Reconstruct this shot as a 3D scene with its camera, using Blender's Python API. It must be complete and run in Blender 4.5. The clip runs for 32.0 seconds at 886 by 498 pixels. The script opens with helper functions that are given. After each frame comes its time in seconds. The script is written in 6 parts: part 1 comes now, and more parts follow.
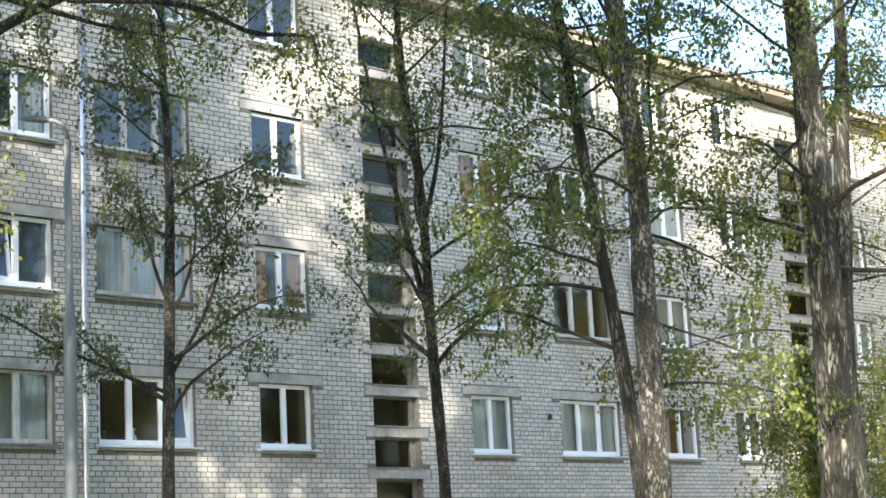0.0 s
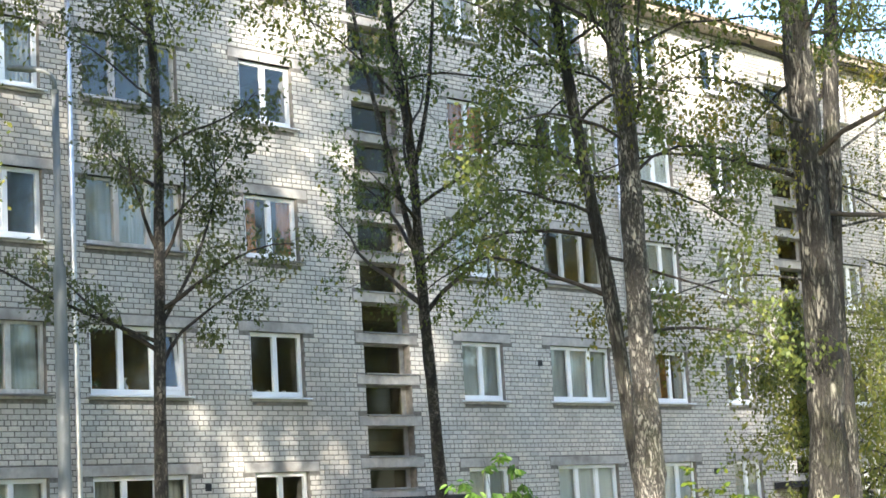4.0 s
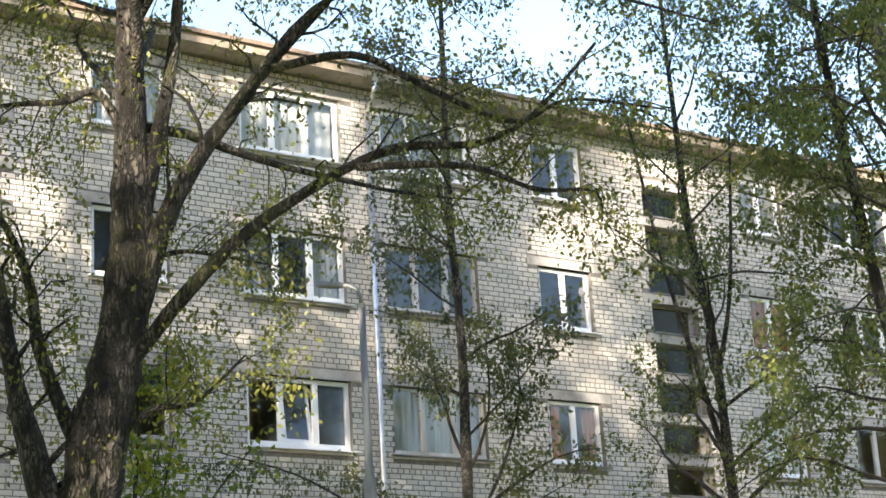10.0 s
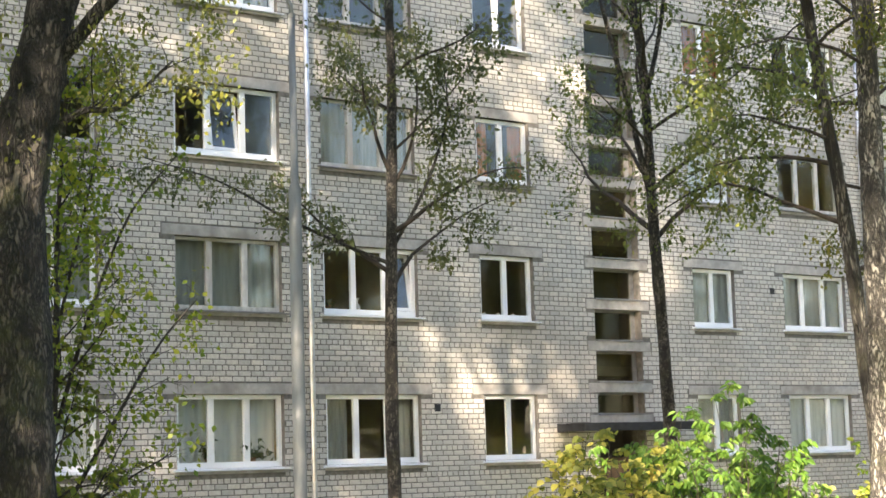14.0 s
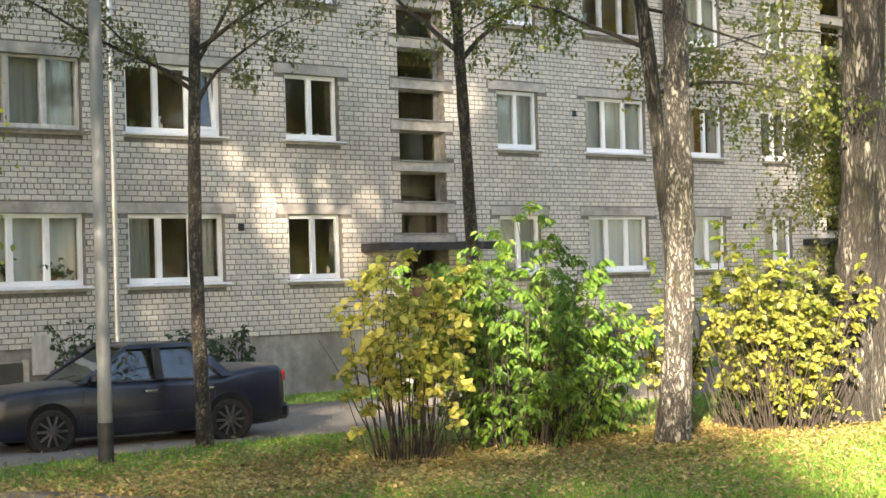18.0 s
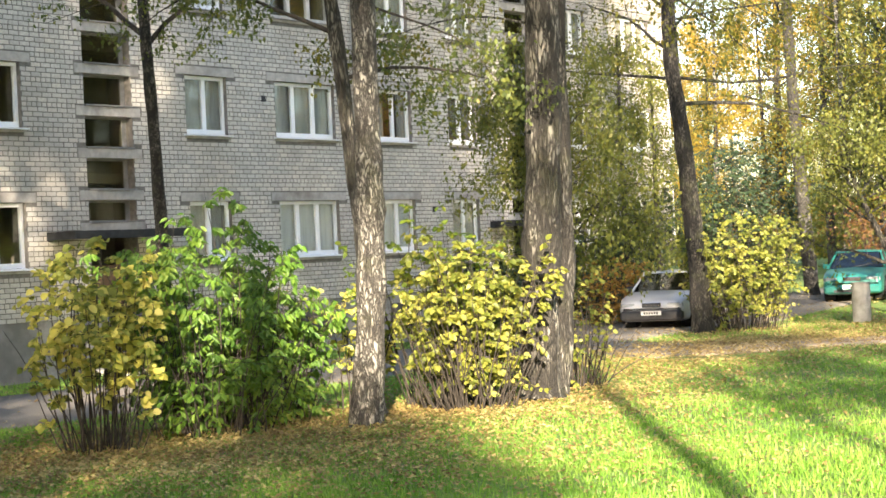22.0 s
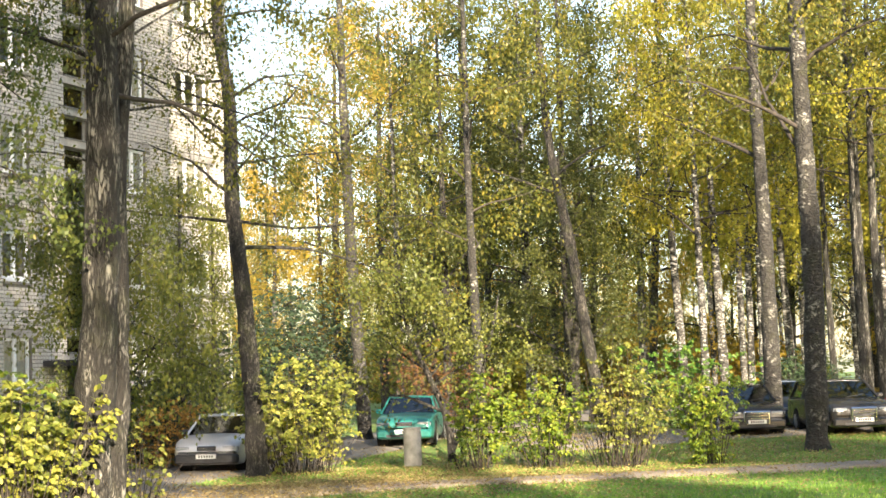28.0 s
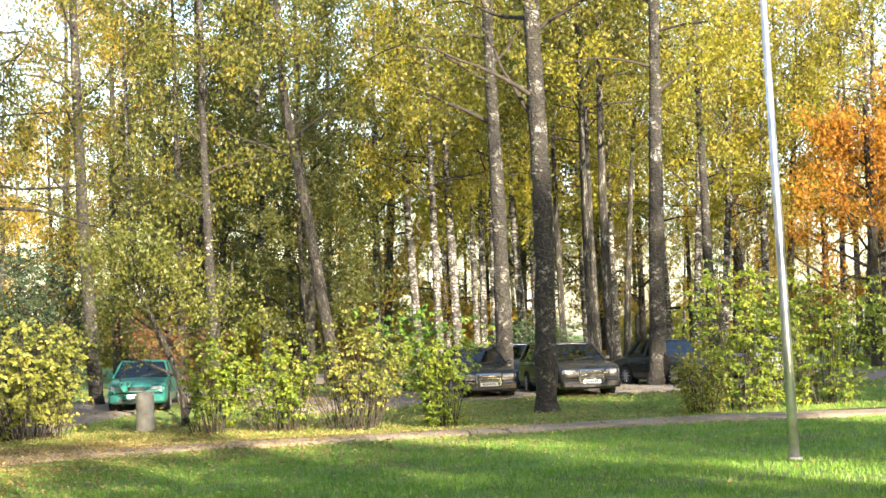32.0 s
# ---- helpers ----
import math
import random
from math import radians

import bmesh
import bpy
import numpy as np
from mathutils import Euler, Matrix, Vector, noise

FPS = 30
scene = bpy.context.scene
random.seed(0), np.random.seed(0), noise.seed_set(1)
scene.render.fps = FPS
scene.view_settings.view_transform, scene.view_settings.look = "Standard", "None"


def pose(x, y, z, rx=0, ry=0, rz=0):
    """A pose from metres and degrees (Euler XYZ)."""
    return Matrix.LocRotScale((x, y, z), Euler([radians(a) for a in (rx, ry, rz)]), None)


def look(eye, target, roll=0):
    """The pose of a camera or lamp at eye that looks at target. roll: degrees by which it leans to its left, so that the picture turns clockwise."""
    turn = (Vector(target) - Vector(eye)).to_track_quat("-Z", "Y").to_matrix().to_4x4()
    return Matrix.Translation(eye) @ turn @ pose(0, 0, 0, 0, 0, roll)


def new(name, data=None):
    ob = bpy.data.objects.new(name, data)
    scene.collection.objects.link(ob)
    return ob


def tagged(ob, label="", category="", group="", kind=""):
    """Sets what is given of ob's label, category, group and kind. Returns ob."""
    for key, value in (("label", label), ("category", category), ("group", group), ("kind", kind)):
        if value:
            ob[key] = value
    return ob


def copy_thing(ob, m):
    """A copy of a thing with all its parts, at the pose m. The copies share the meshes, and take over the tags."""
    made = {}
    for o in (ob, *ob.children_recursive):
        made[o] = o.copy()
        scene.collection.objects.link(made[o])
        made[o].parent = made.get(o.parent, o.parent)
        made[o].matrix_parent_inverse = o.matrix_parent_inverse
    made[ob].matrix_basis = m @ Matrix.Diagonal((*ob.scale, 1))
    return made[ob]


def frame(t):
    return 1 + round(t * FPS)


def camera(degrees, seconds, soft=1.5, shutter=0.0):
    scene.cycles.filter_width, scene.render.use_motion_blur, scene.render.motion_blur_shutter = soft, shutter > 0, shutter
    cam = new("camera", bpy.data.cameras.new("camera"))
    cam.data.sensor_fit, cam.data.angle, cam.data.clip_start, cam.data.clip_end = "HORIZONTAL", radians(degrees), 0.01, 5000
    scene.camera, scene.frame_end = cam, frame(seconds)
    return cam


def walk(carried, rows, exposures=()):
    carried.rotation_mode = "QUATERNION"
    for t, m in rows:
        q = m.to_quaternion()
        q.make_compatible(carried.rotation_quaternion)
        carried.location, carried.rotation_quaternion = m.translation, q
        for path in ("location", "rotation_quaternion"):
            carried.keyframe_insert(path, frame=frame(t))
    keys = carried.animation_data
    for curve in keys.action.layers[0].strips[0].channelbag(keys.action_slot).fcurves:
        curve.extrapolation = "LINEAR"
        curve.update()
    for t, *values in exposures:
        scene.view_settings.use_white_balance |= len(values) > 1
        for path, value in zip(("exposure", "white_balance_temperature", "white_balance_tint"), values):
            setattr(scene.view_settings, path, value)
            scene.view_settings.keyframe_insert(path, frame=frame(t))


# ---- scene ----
# ---- camera: a hand-held pan from one spot, over a lawn in front of a block of flats ----
# World: x runs along the facade, the facade stands in the plane y = 0, z = 0 is the road.
cam = camera(28.14, 32.0, soft=1.6)
EYE = (0.0, -27.13, 2.25)
TURNS = [
    (0, -45.02, 10.73, 2.94), (0.5, -45.75, 10.16, 2.85), (1, -46.88, 9.62, 2.96), (1.5, -47.92, 8.76, 2.99),
    (2, -48.93, 8.04, 3.52), (2.5, -49.49, 7.61, 3.52), (3, -48.95, 7.73, 3.61), (3.5, -47.11, 8.20, 4.04),
    (4, -45.28, 9.01, 3.39), (4.5, -43.85, 10.08, 2.73), (6.5, -39.80, 13.96, 3.46), (7, -38.32, 13.45, 3.35),
    (7.5, -36.76, 13.18, 3.04), (8, -35.33, 13.26, 3.18), (8.5, -35.82, 13.69, 2.66), (9, -35.58, 14.81, 3.00),
    (9.5, -35.27, 15.68, 3.39), (10, -35.28, 16.22, 3.29), (10.5, -35.29, 16.37, 3.10), (11, -35.56, 15.43, 2.31),
    (11.5, -35.08, 13.09, 2.56), (12, -35.06, 11.43, 2.53), (12.5, -35.53, 10.25, 2.43), (13, -36.19, 9.13, 1.83),
    (13.5, -36.89, 8.02, 1.80), (14, -38.00, 6.88, 1.66), (14.5, -39.46, 5.94, 1.82), (15, -41.43, 5.11, 2.29),
    (15.5, -42.82, 4.59, 2.44), (17.5, -44.22, 1.85, 1.35), (18, -44.34, 0.87, 1.66), (18.5, -45.23, 0.25, 1.87),
    (19, -47.27, -0.08, 1.97), (19.5, -49.12, -0.30, 1.87), (20, -50.90, -0.60, 1.98), (20.5, -51.78, -0.62, 1.88),
    (21, -52.19, -0.80, 1.92), (21.5, -53.06, -0.49, 2.36), (22, -54.31, 0.01, 2.67), (22.5, -56.31, 0.13, 1.83),
    (23, -58.44, 0.21, 1.32), (23.5, -59.76, 0.07, 1.33), (24, -60.59, -0.04, 1.47), (24.5, -61.28, 0.11, 1.31),
    (25, -62.60, 0.77, 1.19), (25.5, -63.71, 1.46, 1.08), (27.5, -67.54, 3.79, 1.70), (28, -68.59, 4.08, 1.73),
    (28.5, -69.49, 4.15, 2.10), (29, -70.34, 3.90, 2.32), (29.5, -71.46, 3.34, 2.32), (30, -72.88, 2.68, 1.97),
    (30.5, -74.31, 2.46, 2.03), (31, -75.58, 2.59, 2.13), (31.5, -76.49, 2.64, 1.97), (32, -77.15, 2.64, 1.83)
]
walk(cam, [(t, pose(*EYE, 90 + pitch, roll, yaw)) for t, yaw, pitch, roll in TURNS], [(0, 1.98, 5900, 10), (4.5, 2.0, 5850, 10), (7, 2.16, 6000, 12), (9, 1.98, 6300, 14), (10.2, 1.86, 6450, 14), (11.5, 1.98, 6600, 16), (15, 2.15, 6750, 14), (18, 2.12, 6950, 14), (20.5, 2.05, 6650, 14), (23, 1.84, 6700, 11), (24, 1.76, 6750, 10), (29, 1.70, 6700, 12), (32, 1.78, 6600, 12)])

# ---- light: low autumn sun behind the viewer, through the tall trees of the park; clear sky ----
SUN_AZ, SUN_EL = 234.0, 18.0          # degrees from +y towards +x, and above the ground
world = bpy.data.worlds.new("sky")
scene.world = world
world.use_nodes = True
wt = world.node_tree
sky = wt.nodes.new("ShaderNodeTexSky")
sky.sky_type, sky.sun_disc = "NISHITA", False
sky.sun_elevation, sky.sun_rotation = radians(SUN_EL), radians(SUN_AZ)
sky.air_density, sky.dust_density = 1.0, 1.2
wt.links.new(sky.outputs[0], wt.nodes["Background"].inputs[0])
wt.nodes["Background"].inputs[1].default_value = 0.15
sun = new("sun", bpy.data.lights.new("sun", "SUN"))
sun.data.energy, sun.data.angle, sun.data.color = 6.3, radians(0.75), (1.0, 0.87, 0.68)
sun_way = Vector((math.sin(radians(SUN_AZ)) * math.cos(radians(SUN_EL)), math.cos(radians(SUN_AZ)) * math.cos(radians(SUN_EL)), math.sin(radians(SUN_EL))))
sun.matrix_world = look(sun_way * 100, (0, 0, 0))

# ---- small helpers ----
def ramp(nt, fac, stops):
    n = nt.nodes.new("ShaderNodeValToRGB")
    while len(n.color_ramp.elements) < len(stops):
        n.color_ramp.elements.new(0.5)
    for e, (p, c) in zip(n.color_ramp.elements, stops):
        e.position, e.color = p, (*c, 1)
    nt.links.new(fac, n.inputs[0])
    return n.outputs[0]


def noise_out(nt, scale, detail=4.0, stretch=(1, 1, 1), coords="Object", rough=0.6):
    tc, mp, nz = nt.nodes.new("ShaderNodeTexCoord"), nt.nodes.new("ShaderNodeMapping"), nt.nodes.new("ShaderNodeTexNoise")
    mp.inputs["Scale"].default_value = stretch
    nz.inputs["Scale"].default_value, nz.inputs["Detail"].default_value, nz.inputs["Roughness"].default_value = scale, detail, rough
    nt.links.new(tc.outputs[coords], mp.inputs[0])
    nt.links.new(mp.outputs[0], nz.inputs["Vector"])
    return nz.outputs["Fac"]


def mixed(nt, fac, a, b, mode="MIX"):
    n = nt.nodes.new("ShaderNodeMix")
    n.data_type, n.blend_type = "RGBA", mode
    for sock, v in ((n.inputs["Factor"], fac), (n.inputs["A"], a), (n.inputs["B"], b)):
        if isinstance(v, (int, float)):
            sock.default_value = v
        elif isinstance(v, tuple):
            sock.default_value = (*v, 1)
        else:
            nt.links.new(v, sock)
    return n.outputs["Result"]


def bumped(nt, height, strength, distance=0.01):
    b = nt.nodes.new("ShaderNodeBump")
    b.inputs["Strength"].default_value, b.inputs["Distance"].default_value = strength, distance
    nt.links.new(height, b.inputs["Height"])
    return b.outputs[0]


def surface(name, dark, light, scale=6.0, rough=0.8, metal=0.0, bump=0.2, spread=(0.35, 0.65), stretch=(1, 1, 1), grime=None, grime_scale=0.5, coords="Object", vary=0.0):
    """A surface with fine grain between two colours, larger patches of a third, and relief; vary: difference from piece to piece."""
    m = bpy.data.materials.new(name)
    m.use_nodes = True
    nt = m.node_tree
    b = nt.nodes["Principled BSDF"]
    fine = noise_out(nt, scale, 5, stretch, coords)
    col = ramp(nt, fine, [(spread[0], dark), (spread[1], light)])
    if grime:
        big = noise_out(nt, grime_scale, 3, stretch, coords)
        n = nt.nodes.new("ShaderNodeMapRange")
        n.inputs[1].default_value, n.inputs[2].default_value = 0.45, 0.75
        nt.links.new(big, n.inputs[0])
        col = mixed(nt, n.outputs[0], col, grime)
    if vary:
        oi, ge, add = nt.nodes.new("ShaderNodeObjectInfo"), nt.nodes.new("ShaderNodeNewGeometry"), nt.nodes.new("ShaderNodeMath")
        nt.links.new(oi.outputs["Random"], add.inputs[0])
        nt.links.new(ge.outputs["Random Per Island"], add.inputs[1])
        fr = nt.nodes.new("ShaderNodeMath")
        fr.operation = "FRACT"
        nt.links.new(add.outputs[0], fr.inputs[0])
        tone = ramp(nt, fr.outputs[0], [(0.0, (1 - vary,) * 3), (0.55, (1, 1, 1)), (1.0, (1 + vary * 0.5, 1 + vary * 0.35, 1 + vary * 0.15))])
        col = mixed(nt, 1.0, col, tone, "MULTIPLY")
    nt.links.new(col, b.inputs["Base Color"])
    b.inputs["Roughness"].default_value, b.inputs["Metallic"].default_value = rough, metal
    if bump:
        nt.links.new(bumped(nt, fine, bump), b.inputs["Normal"])
    return m


def leafy(name, stops, through_colour=0.5, rough=0.5):
    """Leaves: colour by leaf from a ramp, light shining through."""
    m = bpy.data.materials.new(name)
    m.use_nodes = True
    nt = m.node_tree
    b = nt.nodes["Principled BSDF"]
    ge = nt.nodes.new("ShaderNodeNewGeometry")
    big = noise_out(nt, 0.55, 2)
    add = nt.nodes.new("ShaderNodeMath")
    add.operation = "MULTIPLY_ADD"
    nt.links.new(ge.outputs["Random Per Island"], add.inputs[0])
    add.inputs[1].default_value = 0.6
    nt.links.new(big, add.inputs[2])
    sub = nt.nodes.new("ShaderNodeMath")
    sub.operation = "SUBTRACT"
    nt.links.new(add.outputs[0], sub.inputs[0])
    sub.inputs[1].default_value = 0.3
    col = ramp(nt, sub.outputs[0], stops)
    nt.links.new(col, b.inputs["Base Color"])
    b.inputs["Roughness"].default_value = rough
    tr, mx = nt.nodes.new("ShaderNodeBsdfTranslucent"), nt.nodes.new("ShaderNodeMixShader")
    nt.links.new(col, tr.inputs[0])
    mx.inputs[0].default_value = through_colour
    nt.links.new(b.outputs[0], mx.inputs[1])
    nt.links.new(tr.outputs[0], mx.inputs[2])
    nt.links.new(mx.outputs[0], nt.nodes["Material Output"].inputs[0])
    return m


def pane_glass(name, tint=(1, 1, 1), straight=0.045, gain=0.9):
    """Clear panes: tinted see-through, mirroring a little straight on and much at a grazing view, faintly wavy."""
    m = bpy.data.materials.new(name)
    m.use_nodes = True
    nt = m.node_tree
    nt.nodes.remove(nt.nodes["Principled BSDF"])
    tr, gl, mx, lw, po, ma = (nt.nodes.new("ShaderNode" + k) for k in ("BsdfTransparent", "BsdfGlossy", "MixShader", "LayerWeight", "Math", "Math"))
    tr.inputs[0].default_value = (*tint, 1)
    gl.inputs["Roughness"].default_value = 0.02
    po.operation, ma.operation = "POWER", "MULTIPLY_ADD"
    po.inputs[1].default_value = 4.5
    ma.inputs[1].default_value, ma.inputs[2].default_value = gain, straight
    nt.links.new(lw.outputs["Facing"], po.inputs[0])
    nt.links.new(po.outputs[0], ma.inputs[0])
    nt.links.new(ma.outputs[0], mx.inputs[0])
    nt.links.new(tr.outputs[0], mx.inputs[1])
    nt.links.new(gl.outputs[0], mx.inputs[2])
    nt.links.new(mx.outputs[0], nt.nodes["Material Output"].inputs[0])
    wavy = noise_out(nt, 1.3, 1)
    nt.links.new(bumped(nt, wavy, 0.12, 0.02), gl.inputs["Normal"])
    return m


def mesh_of(name, verts, faces, material=None, smooth=False):
    me = bpy.data.meshes.new(name)
    me.from_pydata([tuple(v) for v in verts], [], [tuple(f) for f in faces])
    if material:
        me.materials.append(material)
    if smooth:
        me.polygons.foreach_set("use_smooth", [True] * len(me.polygons))
    return me


def part(name, bm, material, parent=None, label="", smooth=False):
    """Links a bmesh as one mesh object under a thing or a part."""
    me = bpy.data.meshes.new(name)
    bm.to_mesh(me)
    bm.free()
    me.materials.append(material)
    if smooth:
        me.polygons.foreach_set("use_smooth", [True] * len(me.polygons))
    ob = new(name, me)
    ob.parent = parent
    if label:
        ob["label"] = label
    return ob


def under(name, me, parent, m=None):
    ob = new(name, me)
    ob.parent = parent
    if m is not None:
        ob.matrix_basis = m
    return ob


def thing(name, label, category, at=(0, 0, 0), turn=0, group="", kind=""):
    ob = new(name)
    ob.empty_display_size = 0.2
    ob.matrix_basis = pose(*at, 0, 0, turn)
    return tagged(ob, label, category, group, kind)


def add_box(bm, x0, x1, y0, y1, z0, z1, bevel=0.0):
    r = bmesh.ops.create_cube(bm, size=1.0, matrix=Matrix.LocRotScale(((x0 + x1) / 2, (y0 + y1) / 2, (z0 + z1) / 2), None, (x1 - x0, y1 - y0, z1 - z0)))
    if bevel:
        edges = {e for v in r["verts"] for e in v.link_edges}
        bmesh.ops.bevel(bm, geom=list(edges), offset=bevel, segments=1, affect="EDGES")
    return r["verts"]


def box(x0, x1, y0, y1, z0, z1, bevel=0.0):
    bm = bmesh.new()
    add_box(bm, x0, x1, y0, y1, z0, z1, bevel)
    return bm


def add_tube(bm, points, radii, sides=8, cap=True):
    """A tube through points with a radius at each, its rings square to the way on."""
    rings, pts = [], [Vector(p) for p in points]
    for i, (p, r) in enumerate(zip(pts, radii)):
        d = (pts[min(i + 1, len(pts) - 1)] - pts[max(i - 1, 0)]).normalized()
        u = d.orthogonal().normalized() if not rings else (prev_u - d * prev_u.dot(d)).normalized()
        prev_u, w = u, d.cross(u)
        rings.append([bm.verts.new(p + (u * math.cos(a) + w * math.sin(a)) * r) for a in (math.tau * k / sides for k in range(sides))])
    for a, b in zip(rings, rings[1:]):
        for k in range(sides):
            bm.faces.new((a[k], a[(k + 1) % sides], b[(k + 1) % sides], b[k]))
    if cap:
        bm.faces.new(rings[0][::-1])
        bm.faces.new(rings[-1])


def tube(points, radii, sides=8):
    bm = bmesh.new()
    add_tube(bm, points, radii, sides)
    return bm


# ---- materials ----
brick_m = surface("silicate_brick", (0.54, 0.515, 0.465), (0.69, 0.665, 0.615), 14, 0.9, bump=0.35, grime=(0.47, 0.44, 0.39), grime_scale=0.35, vary=0.17)
mortar_m = surface("mortar", (0.13, 0.12, 0.105), (0.23, 0.213, 0.19), 9, 0.95, bump=0.4)
concrete_m = surface("concrete", (0.40, 0.375, 0.345), (0.52, 0.495, 0.46), 7, 0.9, bump=0.35, grime=(0.22, 0.205, 0.185), grime_scale=1.2)
plinth_m = surface("plinth_render", (0.24, 0.23, 0.215), (0.36, 0.345, 0.325), 5, 0.92, bump=0.5, grime=(0.17, 0.16, 0.145), grime_scale=0.8)
pvc_m = surface("white_pvc", (0.86, 0.875, 0.89), (0.91, 0.915, 0.92), 3, 0.35, bump=0.0, grime=(0.78, 0.785, 0.78), grime_scale=1.5)
oldpaint_m = surface("old_white_paint", (0.46, 0.45, 0.42), (0.66, 0.65, 0.62), 12, 0.6, bump=0.3, stretch=(1, 1, 0.3), grime=(0.36, 0.33, 0.29), grime_scale=2)
brownwood_m = surface("brown_wood", (0.10, 0.06, 0.035), (0.20, 0.12, 0.07), 10, 0.6, bump=0.3, stretch=(3, 3, 0.4))
sillmetal_m = surface("grey_sill", (0.20, 0.195, 0.19), (0.31, 0.30, 0.29), 6, 0.6, bump=0.2, grime=(0.15, 0.14, 0.13), grime_scale=2)
galv_m = surface("galvanised_steel", (0.55, 0.57, 0.60), (0.74, 0.76, 0.79), 5, 0.34, 0.85, bump=0.1, grime=(0.42, 0.43, 0.45), grime_scale=2)
post_m = surface("grey_post", (0.17, 0.18, 0.18), (0.25, 0.26, 0.26), 8, 0.6, 0.2, bump=0.2, stretch=(1, 1, 0.2))
roofing_m = surface("eave_sheet", (0.16, 0.125, 0.095), (0.26, 0.20, 0.15), 6, 0.7, bump=0.2)
soffit_m = surface("eave_soffit", (0.30, 0.25, 0.19), (0.42, 0.36, 0.28), 5, 0.9, bump=0.3, grime=(0.2, 0.16, 0.12), grime_scale=1)
# wall colour darkened so that the rooms read as unlit
room_m = surface("dimmed_room_paint", (0.12, 0.105, 0.09), (0.18, 0.16, 0.135), 2, 0.9, bump=0.0)
# near-black colour stands in for the dim inside of stairwells and cellar
hall_m = surface("painted_interior_shade", (0.055, 0.052, 0.045), (0.085, 0.08, 0.07), 2, 0.9, bump=0.0)
curtain_m = surface("net_curtain", (0.50, 0.51, 0.485), (0.64, 0.645, 0.62), 6, 0.9, bump=0.4, stretch=(6, 1, 0.15))
orange_m = surface("rust_orange_curtain", (0.26, 0.09, 0.025), (0.42, 0.16, 0.05), 6, 0.9, bump=0.4, stretch=(6, 1, 0.15))
grey_curtain_m = surface("grey_green_curtain", (0.25, 0.25, 0.225), (0.36, 0.36, 0.33), 6, 0.9, bump=0.4, stretch=(6, 1, 0.15))
beige_curtain_m = surface("beige_curtain", (0.33, 0.30, 0.25), (0.45, 0.42, 0.36), 6, 0.9, bump=0.2, stretch=(6, 1, 0.15))
black_m = surface("black_plastic", (0.012, 0.012, 0.013), (0.03, 0.03, 0.032), 8, 0.6, bump=0.1)
tyre_m = surface("tyre_rubber", (0.010, 0.010, 0.010), (0.022, 0.021, 0.02), 12, 0.85, bump=0.3)
asphalt_m = surface("asphalt", (0.15, 0.133, 0.112), (0.26, 0.232, 0.195), 30, 0.9, bump=0.5, grime=(0.20, 0.18, 0.15), grime_scale=0.4)
path_m = surface("gravelly_path", (0.23, 0.185, 0.14), (0.36, 0.295, 0.225), 22, 0.95, bump=0.6, grime=(0.17, 0.13, 0.09), grime_scale=0.7)
glass_m = pane_glass("window_glass", (0.95, 0.97, 0.965), 0.07)
# olive tint imitates mirrored trees; weak mirroring keeps the blue sky out
stair_glass_m = pane_glass("tree_tinted_stairwell_glass", (0.72, 0.72, 0.60), 0.03, 0.5)
car_glass_m = pane_glass("car_glass", (0.45, 0.50, 0.48), 0.11)


def bark(name, pale, dark, pale_share, stretch, scale=16.0, moss=0.0):
    """Bark: pale plates of uneven size between dark cracks, some plates weathered dark, fine grain and relief."""
    m = bpy.data.materials.new(name)
    m.use_nodes = True
    nt = m.node_tree
    b = nt.nodes["Principled BSDF"]
    tc, mp, nz, mul, vo = (nt.nodes.new("ShaderNode" + k) for k in ("TexCoord", "Mapping", "TexNoise", "VectorMath", "TexVoronoi"))
    mp.inputs["Scale"].default_value = stretch
    nt.links.new(tc.outputs["Object"], mp.inputs[0])
    nz.inputs["Scale"].default_value, nz.inputs["Detail"].default_value = scale * 0.7, 3
    nt.links.new(mp.outputs[0], nz.inputs["Vector"])
    mul.operation = "MULTIPLY_ADD"
    mul.inputs[1].default_value = (4.2 / scale,) * 3
    nt.links.new(nz.outputs["Color"], mul.inputs[0])
    nt.links.new(mp.outputs[0], mul.inputs[2])
    vo.feature = "DISTANCE_TO_EDGE"
    vo.inputs["Scale"].default_value = scale
    nt.links.new(mul.outputs[0], vo.inputs["Vector"])
    plate = ramp(nt, vo.outputs["Distance"], [(0.0, (0.0,) * 3), (0.09, (0.22,) * 3), (0.24, (1, 1, 1))])
    worn = noise_out(nt, scale * 0.42, 4, stretch, rough=0.65)
    lo = 0.5 - (pale_share - 0.5) * 0.4
    share = ramp(nt, worn, [(lo - 0.09, (0.04,) * 3), (lo + 0.08, (1, 1, 1))])
    fac = mixed(nt, 1.0, plate, share, "MULTIPLY")
    col = mixed(nt, fac, dark, pale)
    if moss:                                     # green film in broad patches
        film = ramp(nt, noise_out(nt, 1.6, 4), [(0.52, (0, 0, 0)), (0.68, (moss,) * 3)])
        col = mixed(nt, film, col, (0.075, 0.085, 0.022))
    grain = noise_out(nt, 30, 4, (1, 1, 0.4))
    col = mixed(nt, 0.55, col, ramp(nt, grain, [(0.3, (0.5, 0.49, 0.47)), (0.65, (1, 1, 1))]), "MULTIPLY")
    nt.links.new(col, b.inputs["Base Color"])
    b.inputs["Roughness"].default_value = 0.9
    nt.links.new(bumped(nt, plate, 1.0, 0.035), b.inputs["Normal"])
    return m


